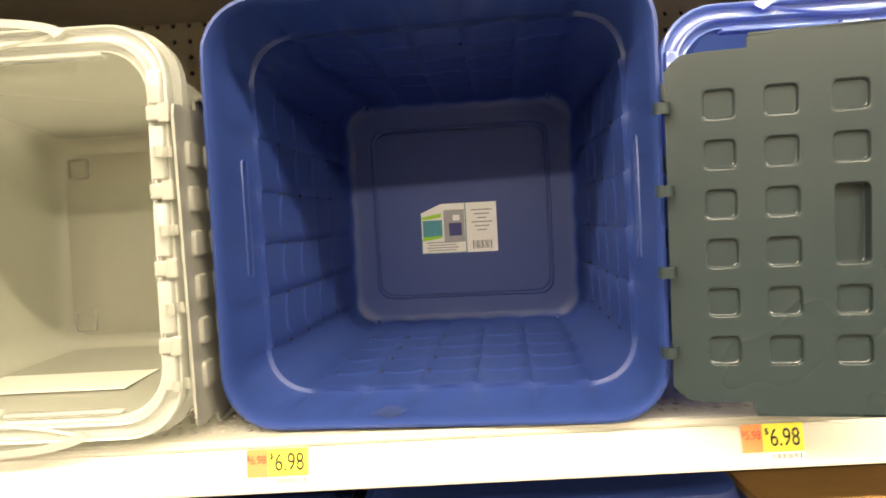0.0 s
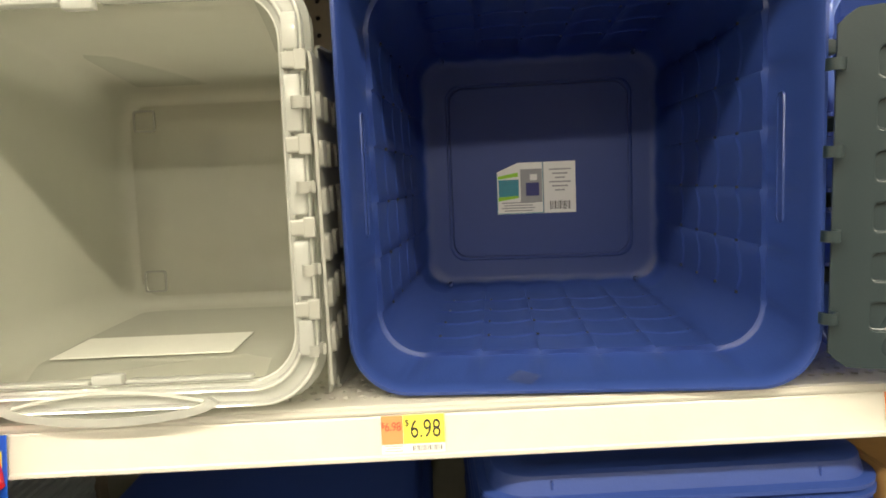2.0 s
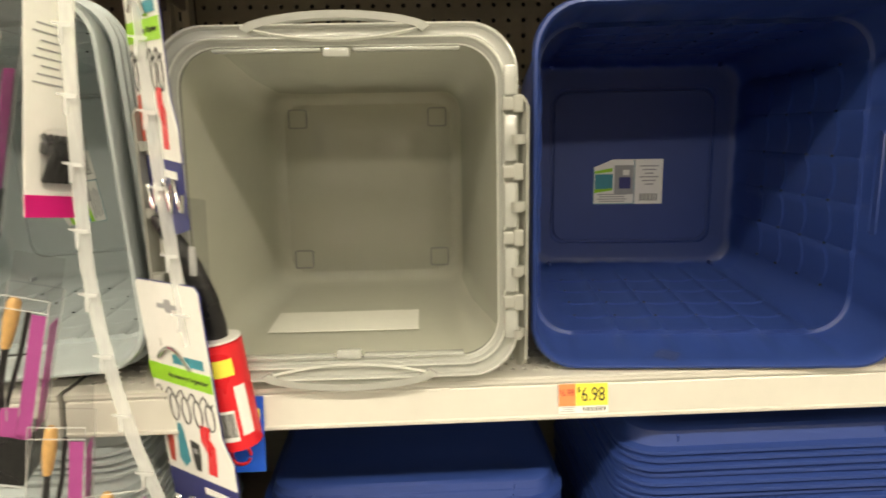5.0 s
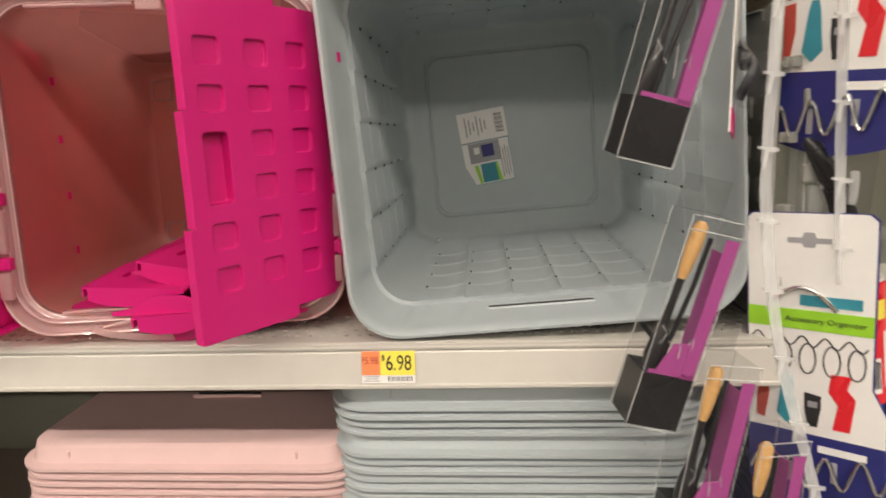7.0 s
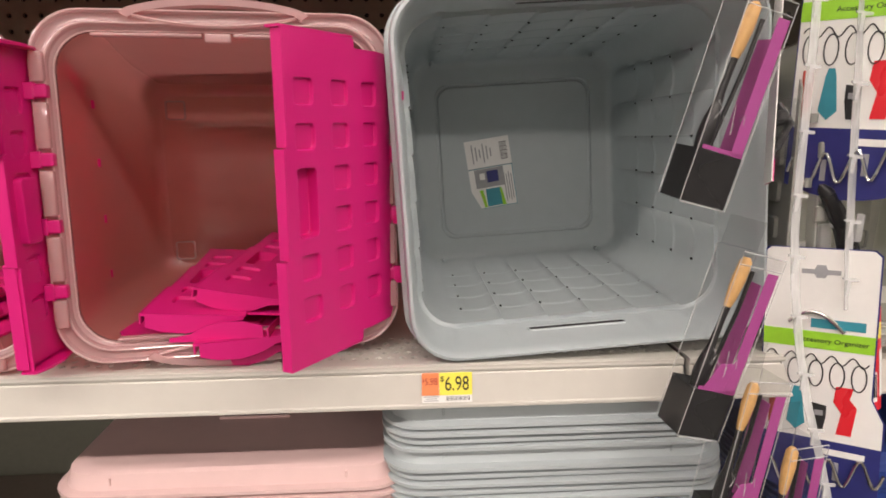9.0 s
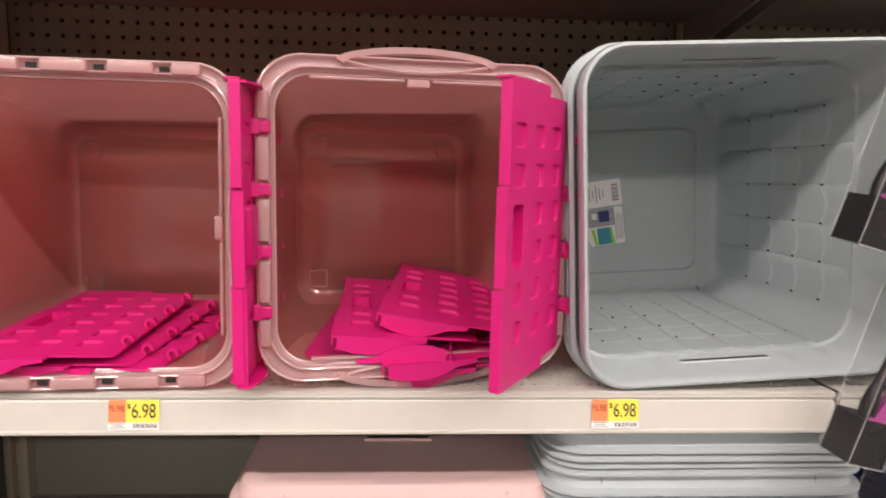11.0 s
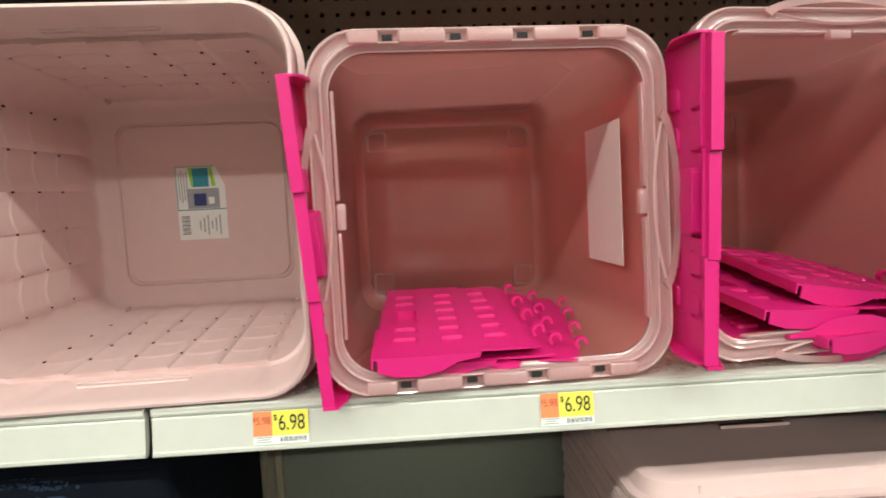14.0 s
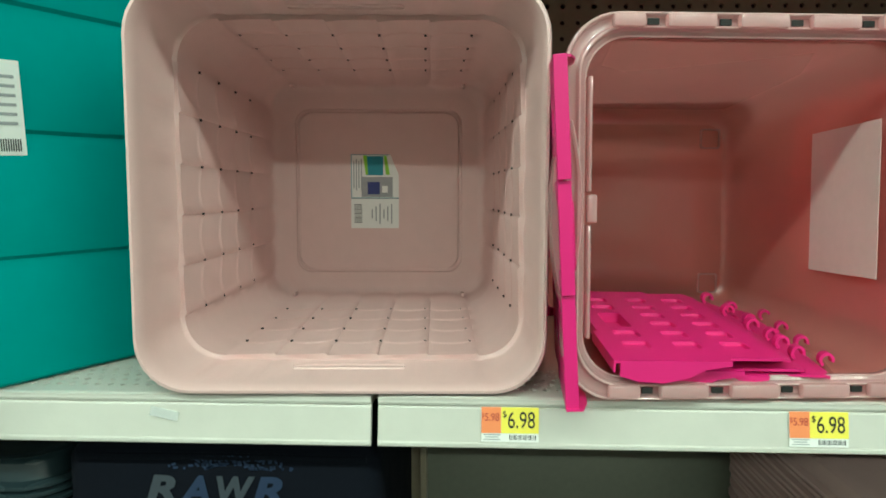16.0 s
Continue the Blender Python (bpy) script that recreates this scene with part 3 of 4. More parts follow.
def hinge_bin(m, mat, clip_mat, label, rim_mat, turned=False, W=0.356, H=0.360, D=0.345, clips=True, nested=0):
    """A clear square tote on its side: broad flange, clip rails on two sides, loop handles on the others."""
    t = thing("clear_storage_bin", m, label, "storage bin", "open totes lying on the shelf")
    spin = pose(0, 0, H / 2) @ pose(0, 0, 0, 0, 90 if turned else 0, 0) @ pose(0, 0, -H / 2)
    taper = 0.058

    def ring(y, inset, r):
        return [spin @ Vector((x, y, z + H / 2)) for x, z in rrect(W / 2 - inset, H / 2 - inset, r, 8, 8)]

    b = taper * D
    rim = [ring(0.020, 0.014, 0.046), ring(0.016, 0.001, 0.05), ring(0.002, 0.0, 0.05), ring(-0.001, 0.0008, 0.05), ring(-0.0018, 0.0022, 0.049), ring(-0.001, 0.0034, 0.048), ring(0.003, 0.0042, 0.0475),
           ring(0.0045, 0.0090, 0.046), ring(0.0035, 0.0115, 0.044), ring(0.0005, 0.0125, 0.0435), ring(-0.0008, 0.0140, 0.043), ring(0.0002, 0.0155, 0.0425), ring(0.0045, 0.0165, 0.042), ring(0.0055, 0.0190, 0.041),
           ring(0.0065, 0.0203, 0.040), ring(0.014, 0.0207, 0.039), ring(0.020, 0.0165, 0.044)]
    v, f = loft(rim)
    mesh_ob("flange", v, f, rim_mat, t, "pale clear moulded flange", angle=0.8)
    edge_mat = {RIMPINK: EDGEPINK, RIMCLEAR: EDGECLEAR, RIMBLUE: EDGEBLUE}[rim_mat]
    # Thin pale rings paint the highlights along the flange edges.
    for y, inset, rad, w in ((-0.0012, 0.0014, 0.0495, 0.0010), (-0.0004, 0.0138, 0.0432, 0.0009), (0.0066, 0.0205, 0.0395, 0.0008)):
        bead = [ring(y - w * math.cos(a), inset + w * math.sin(a), rad) for a in [i * math.pi / 3 for i in range(6)]]
        v, f = loft(bead + bead[:1])
        mesh_ob("edge_highlight_bead", v, f, edge_mat, t, "pale bead painting the highlight along the flange edge")
    rings = [ring(0.0185, 0.0160, 0.044), ring(D * 0.5, 0.0185 + taper * D * 0.5, 0.038), ring(D - 0.045, 0.0185 + b * 0.9, 0.034), ring(D - 0.026, 0.0192 + b, 0.033), ring(D - 0.013, 0.0225 + b, 0.031), ring(D - 0.007, 0.0275 + b, 0.029),
             ring(D - 0.004, 0.0330 + b, 0.026), ring(D - 0.004, 0.0345 + b, 0.024), ring(D - 0.006, 0.0365 + b, 0.023), ring(D - 0.006, 0.08 + b, 0.018)]
    v, f = loft(rings, False, True)
    mesh_ob("body", v, f, mat, t, angle=0.8)
    # moulded foot squares in the bottom, paler plastic painting their highlights
    for sx in (-1, 1):
        for sz in (-1, 1):
            c = (sx * (W / 2 - b - 0.054), sz * (H / 2 - b - 0.054))
            o, i2 = rrect(0.0145, 0.0145, 0.004, 1, 3), rrect(0.0120, 0.0120, 0.003, 1, 3)
            rr = [[spin @ Vector((c[0] + x, y, H / 2 + c[1] + z)) for x, z in q] for q, y in ((o, D - 0.006), (o, D - 0.0085), (i2, D - 0.0085), (i2, D - 0.006))]
            v, f = loft(rr)
            mesh_ob("foot_ring", v, f, rim_mat, t)
    # clip rails
    for sx in (-1, 1):
        for k in range(5):
            zc = H / 2 + (k - 2) * 0.0665
            ln = 0.046 if 0 < k < 4 else 0.030
            off = 0 if 0 < k < 4 else (0.010 if k == 0 else -0.010)
            part("rail_segment", box_bm(sx * (W / 2 - 0.009), -0.004, zc + off, 0.013, 0.009, ln, 0.003, m=spin), rim_mat, t, smooth=True)
        for k in range(4):
            zc = H / 2 + (k - 1.5) * 0.0665
            if clips:
                bm = box_bm(sx * (W / 2 - 0.008), -0.003, zc, 0.018, 0.011, 0.0135, 0.002, m=spin)
                box_bm(sx * (W / 2 - 0.001), -0.0065, zc, 0.010, 0.006, 0.017, 0.0015, m=spin, bm=bm)
                part("hinge_clip", bm, clip_mat, t, "moulded lid hinge clip")
            else:
                # Solid dark block paints the shade in the open notch.
                part("hinge_notch_shade", box_bm(sx * (W / 2 - 0.009), -0.0002, zc, 0.0055, 0.002, 0.0105, m=spin), DARK, t, "dark block painting the shade in an open hinge notch")
    # loop handles
    for sz in (-1, 1):
        pts_o, pts_i = [], []
        for i in range(25):
            s = -1 + 2 * i / 24
            bulge = max(0.0, math.cos(s * math.pi / 2)) ** 0.55
            pts_o.append((s * 0.092, H / 2 + sz * (H / 2 - 0.004 + 0.0155 * bulge)))
            pts_i.append((s * 0.084, H / 2 + sz * (H / 2 - 0.009 + 0.0135 * bulge)))
        rr = []
        for o, i2 in zip(pts_o, pts_i):
            rr.append([spin @ Vector(p) for p in ((o[0], -0.003, o[1]), (o[0], 0.012, o[1]), (i2[0], 0.012, i2[1]), (i2[0], -0.003, i2[1]))])
        v, f = loft(rr, True, True)
        mesh_ob("handle", v, f, rim_mat, t, "arched clear handle")
        # shallow bowed lip moulded into the flange, in the same painted highlight colour
        rr = []
        for i in range(25):
            s = -1 + 2 * i / 24
            dip = (1 - s * s) * 0.010
            zz = H / 2 + sz * (H / 2 - 0.0060 - dip)
            rr.append([spin @ Vector((s * 0.08, -0.0005, zz + 0.0018)), spin @ Vector((s * 0.08, -0.0035, zz)), spin @ Vector((s * 0.08, -0.0005, zz - 0.0018))])
        v, f = loft(rr, True, True)
        mesh_ob("flange_rib", v, f, edge_mat, t)
        for sx in (-1, 1):
            part("inner_rail", box_bm(sx * 0.068, 0.006, H / 2 + sz * (H / 2 - 0.0245), 0.105, 0.012, 0.0035, 0.0014, m=spin), rim_mat, t, smooth=True)
        part("latch_tab", box_bm(0, 0.004, H / 2 + sz * (H / 2 - 0.027), 0.026, 0.010, 0.009, 0.002, m=spin), rim_mat, t, smooth=True)
    for i in range(nested):
        e = 0.022 + i * 0.018
        v, f = loft([ring(e + 0.004, 0.012, 0.045), ring(e, -0.003, 0.05), ring(e + 0.012, -0.003, 0.05), ring(e + 0.014, 0.008, 0.046), ring(D + 0.02, 0.012 + b, 0.03)])
        mesh_ob("nested_rim", v, f, rim_mat, t, "rim of a tote nested outside")
    return t


LID_L, LID_H, LID_TALL = 0.180, 0.330, 0.304


def lid_template(mat, label, group):
    """A half lid: hinge edge at x = 0, toothed free edge at x = LID_L, windows pressed in from the -y face."""
    t = thing("half_lid", pose(0, 0, 0), label, "bin lid", group)
    cols = [(0.030, 0.059), (0.080, 0.110), (0.134, 0.165)]
    rowsz = [(0.042 + k * 0.0436, 0.042 + k * 0.0436 + 0.0285) for k in range(6)]
    wins = [(a, b, p, q, 0.0040) for c, (a, b) in enumerate(cols) for k, (p, q) in enumerate(rowsz) if not (c == 2 and k in (2, 3))]
    wins.append((cols[2][0], cols[2][1], rowsz[2][0], rowsz[3][1], 0.012))
    xs, zs = {0.0, 0.006, 0.014, 0.170, 0.1795, 0.068, 0.0685}, {0.0, 0.006, LID_H - 0.006, LID_H, 0.110, 0.1105, 0.2195, 0.2200}
    for a, b in cols:
        xs |= {a, b}
    for a, b in rowsz:
        zs |= {a, b}
    xs, zs = sorted(xs), sorted(zs)

    def height(x, z):
        return 0.004 * (1 - x / 0.0145) if x < 0.0145 else 0.0

    def in_window(x, z):
        return any(a < x < b and p < z < q for a, b, p, q, d in wins)

    def warp(x, z):
        zz = z
        inner = 0.0095 + 0.014 * max(0.0, 1 - x / 0.02) ** 2 if x < 0.0682 else -0.003 * (x - 0.068) / 0.112
        if z < 0.0065:
            zz = z + inner * (1 - z / 0.02)
        elif z > LID_H - 0.0065:
            zz = z - inner * (1 - (LID_H - z) / 0.02)
        if x > 0.175:
            x += 0.005 if z > 0.2197 else (-0.004 if z < 0.1102 else 0.0)
        return x, zz

    verts, faces, nx, nz = [], [], len(xs), len(zs)
    for layer in (0, 1):
        for x in xs:
            for z in zs:
                a, c = warp(x, z)
                verts.append((a, height(x, z) + 0.0024 * layer, c))
    idx = lambda l, i, j: l * nx * nz + i * nz + j
    for l in (0, 1):
        for i in range(nx - 1):
            for j in range(nz - 1):
                if not in_window((xs[i] + xs[i + 1]) / 2, (zs[j] + zs[j + 1]) / 2):
                    faces.append((idx(l, i, j), idx(l, i + 1, j), idx(l, i + 1, j + 1), idx(l, i, j + 1)))
    # pressed windows with rounded corners
    for a, b, p, q, deep in wins:
        cx, cz, hw, hh = (a + b) / 2, (p + q) / 2, (b - a) / 2, (q - p) / 2
        for l in (0, 1):
            rr = [[(cx + x, y + 0.0024 * l, cz + z) for x, z in rrect(hw - e, hh - e, rad, 1, 4)]
                  for e, rad, y in ((0.0, 0.00001, 0.0), (0.0004, 0.0055, 0.0), (0.0012, 0.0055, 0.0004), (0.0019, 0.0050, deep - 0.0006), (0.0028, 0.0045, deep), (0.0034, 0.0042, deep))]
            wv, wf = loft(rr, False, True)
            base = len(verts)
            verts += wv
            faces += [tuple(base + k for k in fc) for fc in wf]
    for i in range(nx - 1):
        for j in (0, nz - 1):
            faces.append((idx(0, i, j), idx(0, i + 1, j), idx(1, i + 1, j), idx(1, i, j)))
    for j in range(nz - 1):
        faces.append((idx(0, 0, j), idx(0, 0, j + 1), idx(1, 0, j + 1), idx(1, 0, j)))
        faces.append((idx(0, nx - 1, j), idx(0, nx - 1, j + 1), idx(1, nx - 1, j + 1), idx(1, nx - 1, j)))
    panel = mesh_ob("panel", verts, faces, mat, t, angle=0.5)
    bm = bmesh.new()
    bm.from_mesh(panel.data)
    bmesh.ops.remove_doubles(bm, verts=bm.verts, dist=0.00008)
    bm.to_mesh(panel.data)
    bm.free()
    # skirt turned down along the free edge, in three staggered lengths
    for za, zb, dx in ((0.0, 0.110, -0.004), (0.111, 0.2195, 0.0), (0.2205, LID_H, 0.005)):
        za2, zb2 = warp(0.18, za)[1], warp(0.18, zb)[1]
        bm = box_bm(0.1805 + dx, 0.0055, (za2 + zb2) / 2, 0.0024, 0.012, zb2 - za2, 0.0008)
        part("edge_skirt", bm, mat, t)
    for s in (0, 1):
        z = warp(0.14, s * LID_H)[1]
        pts = [(0.070, 0.0), (0.180, 0.0), (0.180, 0.015), (0.160, 0.020), (0.135, 0.021), (0.112, 0.016), (0.095, 0.008), (0.070, 0.004)]
        rr = [[(x, y, z + d) for x, y in pts] for d in (-0.0012, 0.0012)]
        v, f = loft(rr, True, True)
        mesh_ob("end_flap", v, f, mat, t, smooth=False)
    for k in range(4):
        zc = LID_H / 2 + (k - 1.5) * 0.0665 * LID_H / LID_TALL
        rr = []
        for i in range(9):
            a = math.radians(-60 + 32 * i)
            rr.append([(-0.004 + r * math.cos(a), -0.004 - r * math.sin(a), zc + dz) for r, dz in ((0.0078, -0.005), (0.0078, 0.005), (0.0048, 0.005), (0.0048, -0.005))])
        v, f = loft(rr, True, True)
        mesh_ob("hinge_hook", v, f, mat, t, "curled hinge hook")
    for o in t.children:
        o.data.transform(Matrix.Diagonal((0.92, 1, LID_TALL / LID_H, 1)))
    return t


DRAFT_B, DRAFT_H = 1.2, 3.2
pink_bin = basket_bin(pose(-0.034, 0.002, DECK + 0.002, -DRAFT_B, 0, 2.2), PINK, "blush pink basket-weave tote lying open on the shelf", "tb",
                      label_pose=pose(-0.006, 0, 0.0, 0, 90, 0), dark_slots=False, nested=2)
grey_bin = basket_bin(pose(1.114, 0.010, DECK + 0.010, -DRAFT_B, -3, 1.5), GREY, "cool grey basket-weave tote lying open on the shelf", "tb",
                      label_pose=pose(-0.042, 0, -0.020, 0, -96, 0), nested=3)
blue_bin = basket_bin(pose(1.921, 0.006, DECK + 0.002, -DRAFT_B, 0, -5), BLUE, "deep blue basket-weave tote lying open on the shelf", "lr", W=0.404, H=0.394,
                      label_pose=pose(-0.005, 0, -0.024, 0, 0, 0), dark_slots=False)
bin_a = hinge_bin(pose(0.354, 0.0, DECK + 0.002, -DRAFT_H, 0, 4), CLEARPINK, MAGENTA, "clear pink-tinted tote with loose pink lids inside", RIMPINK, True, clips=False)
bin_b = hinge_bin(pose(0.727, 0.025, DECK + 0.012, -DRAFT_H, 0, 9), CLEARPINK, MAGENTA, "clear pink-tinted tote with pink hinges, holding spare lids", RIMPINK, False)
bin_c = hinge_bin(pose(1.523, -0.012, DECK + 0.012, -DRAFT_H, 0, -1), CLEARGREY, LIDGREY, "clear frosted tote with grey hinge clips, empty", RIMCLEAR, False, nested=1)
bin_e = hinge_bin(pose(2.318, 0.026, DECK + 0.012, -DRAFT_H, 0, -2), CLEARBLUE, SLATE, "translucent blue tote closed by slate half lids", RIMBLUE, False)

# Labels lie inside the wall, coloured as though viewed through its plastic.
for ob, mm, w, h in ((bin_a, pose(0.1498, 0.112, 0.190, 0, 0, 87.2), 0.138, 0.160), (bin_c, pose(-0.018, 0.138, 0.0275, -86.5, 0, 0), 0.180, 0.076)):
    lab = part("plain_label", box_bm(0, 0, 0, w, 0.001, h, 0.0003), TINTLABEL if ob is bin_a else DULLLABEL, ob, "white paper label, the clear wall's tint put into its colour")
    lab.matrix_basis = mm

pink_lid = lid_template(MAGENTA, "hot pink half lid with pressed square windows", "pink half lids")


def place(src, m, label=""):
    ob = copy_thing(src, m)
    if label:
        ob["label"] = label
    return ob


FLIP = pose(0, 0, LID_TALL, 180, 0, 0)
# lid hinged on the clear bin and swung out toward the aisle
pink_lid.matrix_basis = pose(0.900, 0.054, DECK + 0.034, 0, 0, -123.5) @ FLIP
pink_lid["label"] = "hot pink half lid swung open on its hinges"
# lids standing in the gaps between bins
place(pink_lid, pose(0.546, 0.116, DECK + 0.026, 0, 0, -92), "hot pink half lid standing in the gap between bins")
place(pink_lid, pose(0.545, 0.122, DECK + 0.030, 0, 0, -89) @ FLIP, "hot pink half lid standing in the gap between bins")
place(pink_lid, pose(0.187, 0.128, DECK + 0.008, 3.5, 1, -94), "hot pink half lid leaning in the gap between bins")
# spare lids lying in the first clear bin
for x, y, z, rx, ry, rz in ((0.476, 0.296, 1.209, -91.0, 0, 172), (0.430, 0.298, 1.220, -92.0, 0.5, 176), (0.393, 0.292, 1.232, -92.0, 0, 180)):
    place(pink_lid, pose(x, y, z, rx, ry, rz), "hot pink half lid lying loose inside a clear bin")
# and a heap in the second
for x, y, z, rx, ry, rz in ((0.615, 0.325, 1.211, 91, -2, -4), (0.868, 0.322, 1.212, -91, 4, 178), (0.815, 0.325, 1.222, -91, 2, 188),
                            (0.780, 0.330, 1.240, -92, -4, 184), (0.866, 0.334, 1.246, -92, -9, 177)):
    place(pink_lid, pose(x, y, z, rx, ry, rz), "hot pink half lid heaped inside a clear bin")
slate_lid = lid_template(SLATE, "slate grey half lid closed over a blue tote", "slate half lids")
slate_lid.matrix_basis = pose(2.119, -0.026, DECK + 0.016, 0, 0, -11)
place(slate_lid, pose(2.474, -0.012, DECK + 0.325, -1, 180, 0), "slate grey half lid closed over a blue tote")
grey_lid = lid_template(LIDGREY, "pewter half lid folded back beside a clear bin", "pewter half lids")
grey_lid.matrix_basis = pose(1.704, -0.012, DECK + 0.006, 0, 0, 91) @ FLIP
place(grey_lid, pose(1.328, 0.006, DECK + 0.006, 0, 0, 87))

# ---- price tags and shelf labels ----
RAKE = pose(0, 0, 0, -9, 0, 0)


def price_tag(x, old):
    t = thing("price_tag", pose(x, -0.0018, 1.1575) @ RAKE, "orange and yellow shelf price tag reading 6.98", "price tag", "shelf price tags")
    part("backing", box_bm(0, 0.0002, -0.003, 0.0545, 0.0006, 0.0330), WHITE, t)
    part("orange_half", box_bm(-0.0178, -0.0004, 0.001, 0.0185, 0.0005, 0.0245), ORANGE, t)
    part("yellow_half", box_bm(0.0095, -0.0004, 0.001, 0.0355, 0.0005, 0.0245), YELLOW, t)
    text_part("new_price", "6.98", 0.022, pose(0.0108, -0.0010, 0.0005) @ FACE, INK, t, "black price figures", width=0.0255)
    text_part("currency_sign", "$", 0.008, pose(-0.0050, -0.0010, 0.0065) @ FACE, INK, t)
    text_part("old_price", old, 0.0105, pose(-0.0170, -0.0010, 0.0035) @ FACE, REDINK, t, "faded red old price", width=0.0135)
    text_part("old_currency_sign", "$", 0.006, pose(-0.0256, -0.0010, 0.0055) @ FACE, REDINK, t)
    bm = bmesh.new()
    for i in range(3):
        box_bm(-0.017, -0.0002, -0.0128 - i * 0.0022, 0.016 - 0.004 * (i % 2), 0.0004, 0.0009, bm=bm)
    tagged(part("fine_print", bm, GREYINK, t), kind="stuff")
    bm = bmesh.new()
    for i in range(16):
        box_bm(0.000 + i * 0.0016, -0.0002, -0.0152, 0.0005 + 0.0005 * (i % 3 == 0), 0.0004, 0.0045, bm=bm)
    tagged(part("bar_code", bm, INK, t), kind="stuff")


for x, old in ((0.128, "5.98"), (0.416, "5.98"), (0.953, "5.98"), (1.774, "6.98"), (2.211, "5.98")):
    price_tag(x, old)

t = thing("hanging_shelf_label", pose(1.398, -0.0075, 1.132) @ RAKE, "blue shelf label with a yellow price block", "shelf label")
part("card", box_bm(0, 0, -0.002, 0.062, 0.0012, 0.082, 0.0005), BLUELABEL, t)
part("price_block", box_bm(0.004, -0.001, 0.012, 0.046, 0.0006, 0.028), YELLOW, t)
text_part("price_figures", "48", 0.024, pose(0.014, -0.0016, 0.012) @ FACE, INK, t)
tube_mesh("red_ring", [(0.006 + 0.010 * math.cos(a), -0.001, -0.024 + 0.010 * math.sin(a)) for a in [i * math.pi / 10 for i in range(20)]], 0.0018, REDLABEL, t, "printed red ring")
t = thing("torn_tape", pose(-0.205, -0.0026, 1.160) @ RAKE, "scrap of clear tape on the price channel", "tape scrap")
part("film", box_bm(0, 0, 0, 0.028, 0.0004, 0.009, m=pose(0, 0, 0, 0, 12, 0)), STRIP, t)
t = thing("clear_sticker", pose(1.874, 0.020, DECK + 0.0145, -86, 0, 0), "small clear sticker stuck inside the blue tote", "sticker")
part("film", box_bm(0, 0, 0, 0.024, 0.0004, 0.024, m=pose(0, 0, 0, 0, 38, 0)), FILM, t)

# ---- stacks of lids on the lower shelf ----


def stack_lid(mat, label, group, W, D):
    """A flat square lid with a raised panel and a rolled skirt; origin at its lower face, front at y = 0."""
    t = thing("storage_cover", pose(0, 0, 0), label, "bin lid", group)

    def ring(z, inset, r):
        return [(x, y + D / 2, z) for x, y in rrect(W / 2 - inset, D / 2 - inset, r, 2, 6)]

    v, f = loft([ring(0.004, 0.006, 0.04), ring(0.0, 0.001, 0.044), ring(0.001, -0.002, 0.046), ring(0.005, -0.002, 0.046), ring(0.0062, 0.002, 0.044), ring(0.0075, 0.008, 0.04)], True, False)
    mesh_ob("rolled_rim", v, f, mat, t)
    v, f = loft([ring(0.0070, 0.007, 0.04), ring(0.0245, 0.0120, 0.036), ring(0.0275, 0.016, 0.034), ring(0.0280, 0.030, 0.03), ring(0.0268, 0.034, 0.028), ring(0.0265, 0.08, 0.02)], False, True)
    mesh_ob("raised_panel", v, f, mat, t)
    for sx in (-1, 1):
        part("moulding_nub", box_bm(sx * W * 0.33, 0.0100, 0.016, 0.003, 0.004, 0.009, 0.001), mat, t)
    return t


def lid_stack(mat, label, group, cx, y, top, W, D, gaps=(), seed=1, slot=False):
    rnd = random.Random(seed)
    src = stack_lid(mat, label, group, W, D)
    if slot:
        # Dark block paints the shade in the cover's hand slot.
        part("hand_slot_plate", box_bm(0, 0.15, 0.0272, 0.086, 0.011, 0.002, 0.0008), DARK, src, "dark block painting the shade in a narrow hand slot")
        part("slot_rim", box_bm(0, 0.143, 0.0282, 0.094, 0.003, 0.004, 0.001), mat, src)
    z, k, first = top - 0.028, 0, True
    while z > 0.801:
        m = pose(cx + rnd.uniform(-0.0022, 0.0022), y + rnd.uniform(-0.003, 0.003), z, 0, 0, rnd.uniform(-0.5, 0.5))
        if first:
            src.matrix_basis, first = m, False
        else:
            copy_thing(src, m)
        k += 1
        z -= 0.024 if k in gaps else 0.0098
    return src


lid_stack(PINK, "blush pink storage lid in a tall nested stack", "stacked pink lids", 0.705, 0.022, 1.050, 0.405, 0.40, (), 3, True)
lid_stack(GREY, "cool grey storage lid in a tall nested stack", "stacked grey lids", 1.083, 0.012, 1.128, 0.400, 0.40, (4,), 4)
lid_stack(BLUE, "deep blue storage lid in a tall nested stack", "stacked blue lids", 2.026, 0.026, 1.093, 0.385, 0.40, (), 5)
lid_stack(SLATE, "dark slate storage lid in a nested stack", "stacked slate lids", -0.545, 0.040, 1.085, 0.400, 0.40, (), 7)
lid_stack(BLUE, "deep blue storage lid in a lower stack", "stacked blue lids", 1.585, 0.075, 1.005, 0.385, 0.40, (), 6)

t = thing("fabric_storage_bag", pose(-0.165, 0.03, 0.80), "dark navy fabric storage bag with blue lettering", "storage bag")
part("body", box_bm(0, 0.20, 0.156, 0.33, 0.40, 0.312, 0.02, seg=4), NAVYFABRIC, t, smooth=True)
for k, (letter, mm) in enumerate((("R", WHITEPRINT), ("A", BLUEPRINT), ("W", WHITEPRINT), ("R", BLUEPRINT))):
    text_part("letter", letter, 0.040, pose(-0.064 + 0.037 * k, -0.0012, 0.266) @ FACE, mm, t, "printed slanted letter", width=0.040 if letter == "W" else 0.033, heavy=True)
bm = bmesh.new()
rnd = random.Random(9)
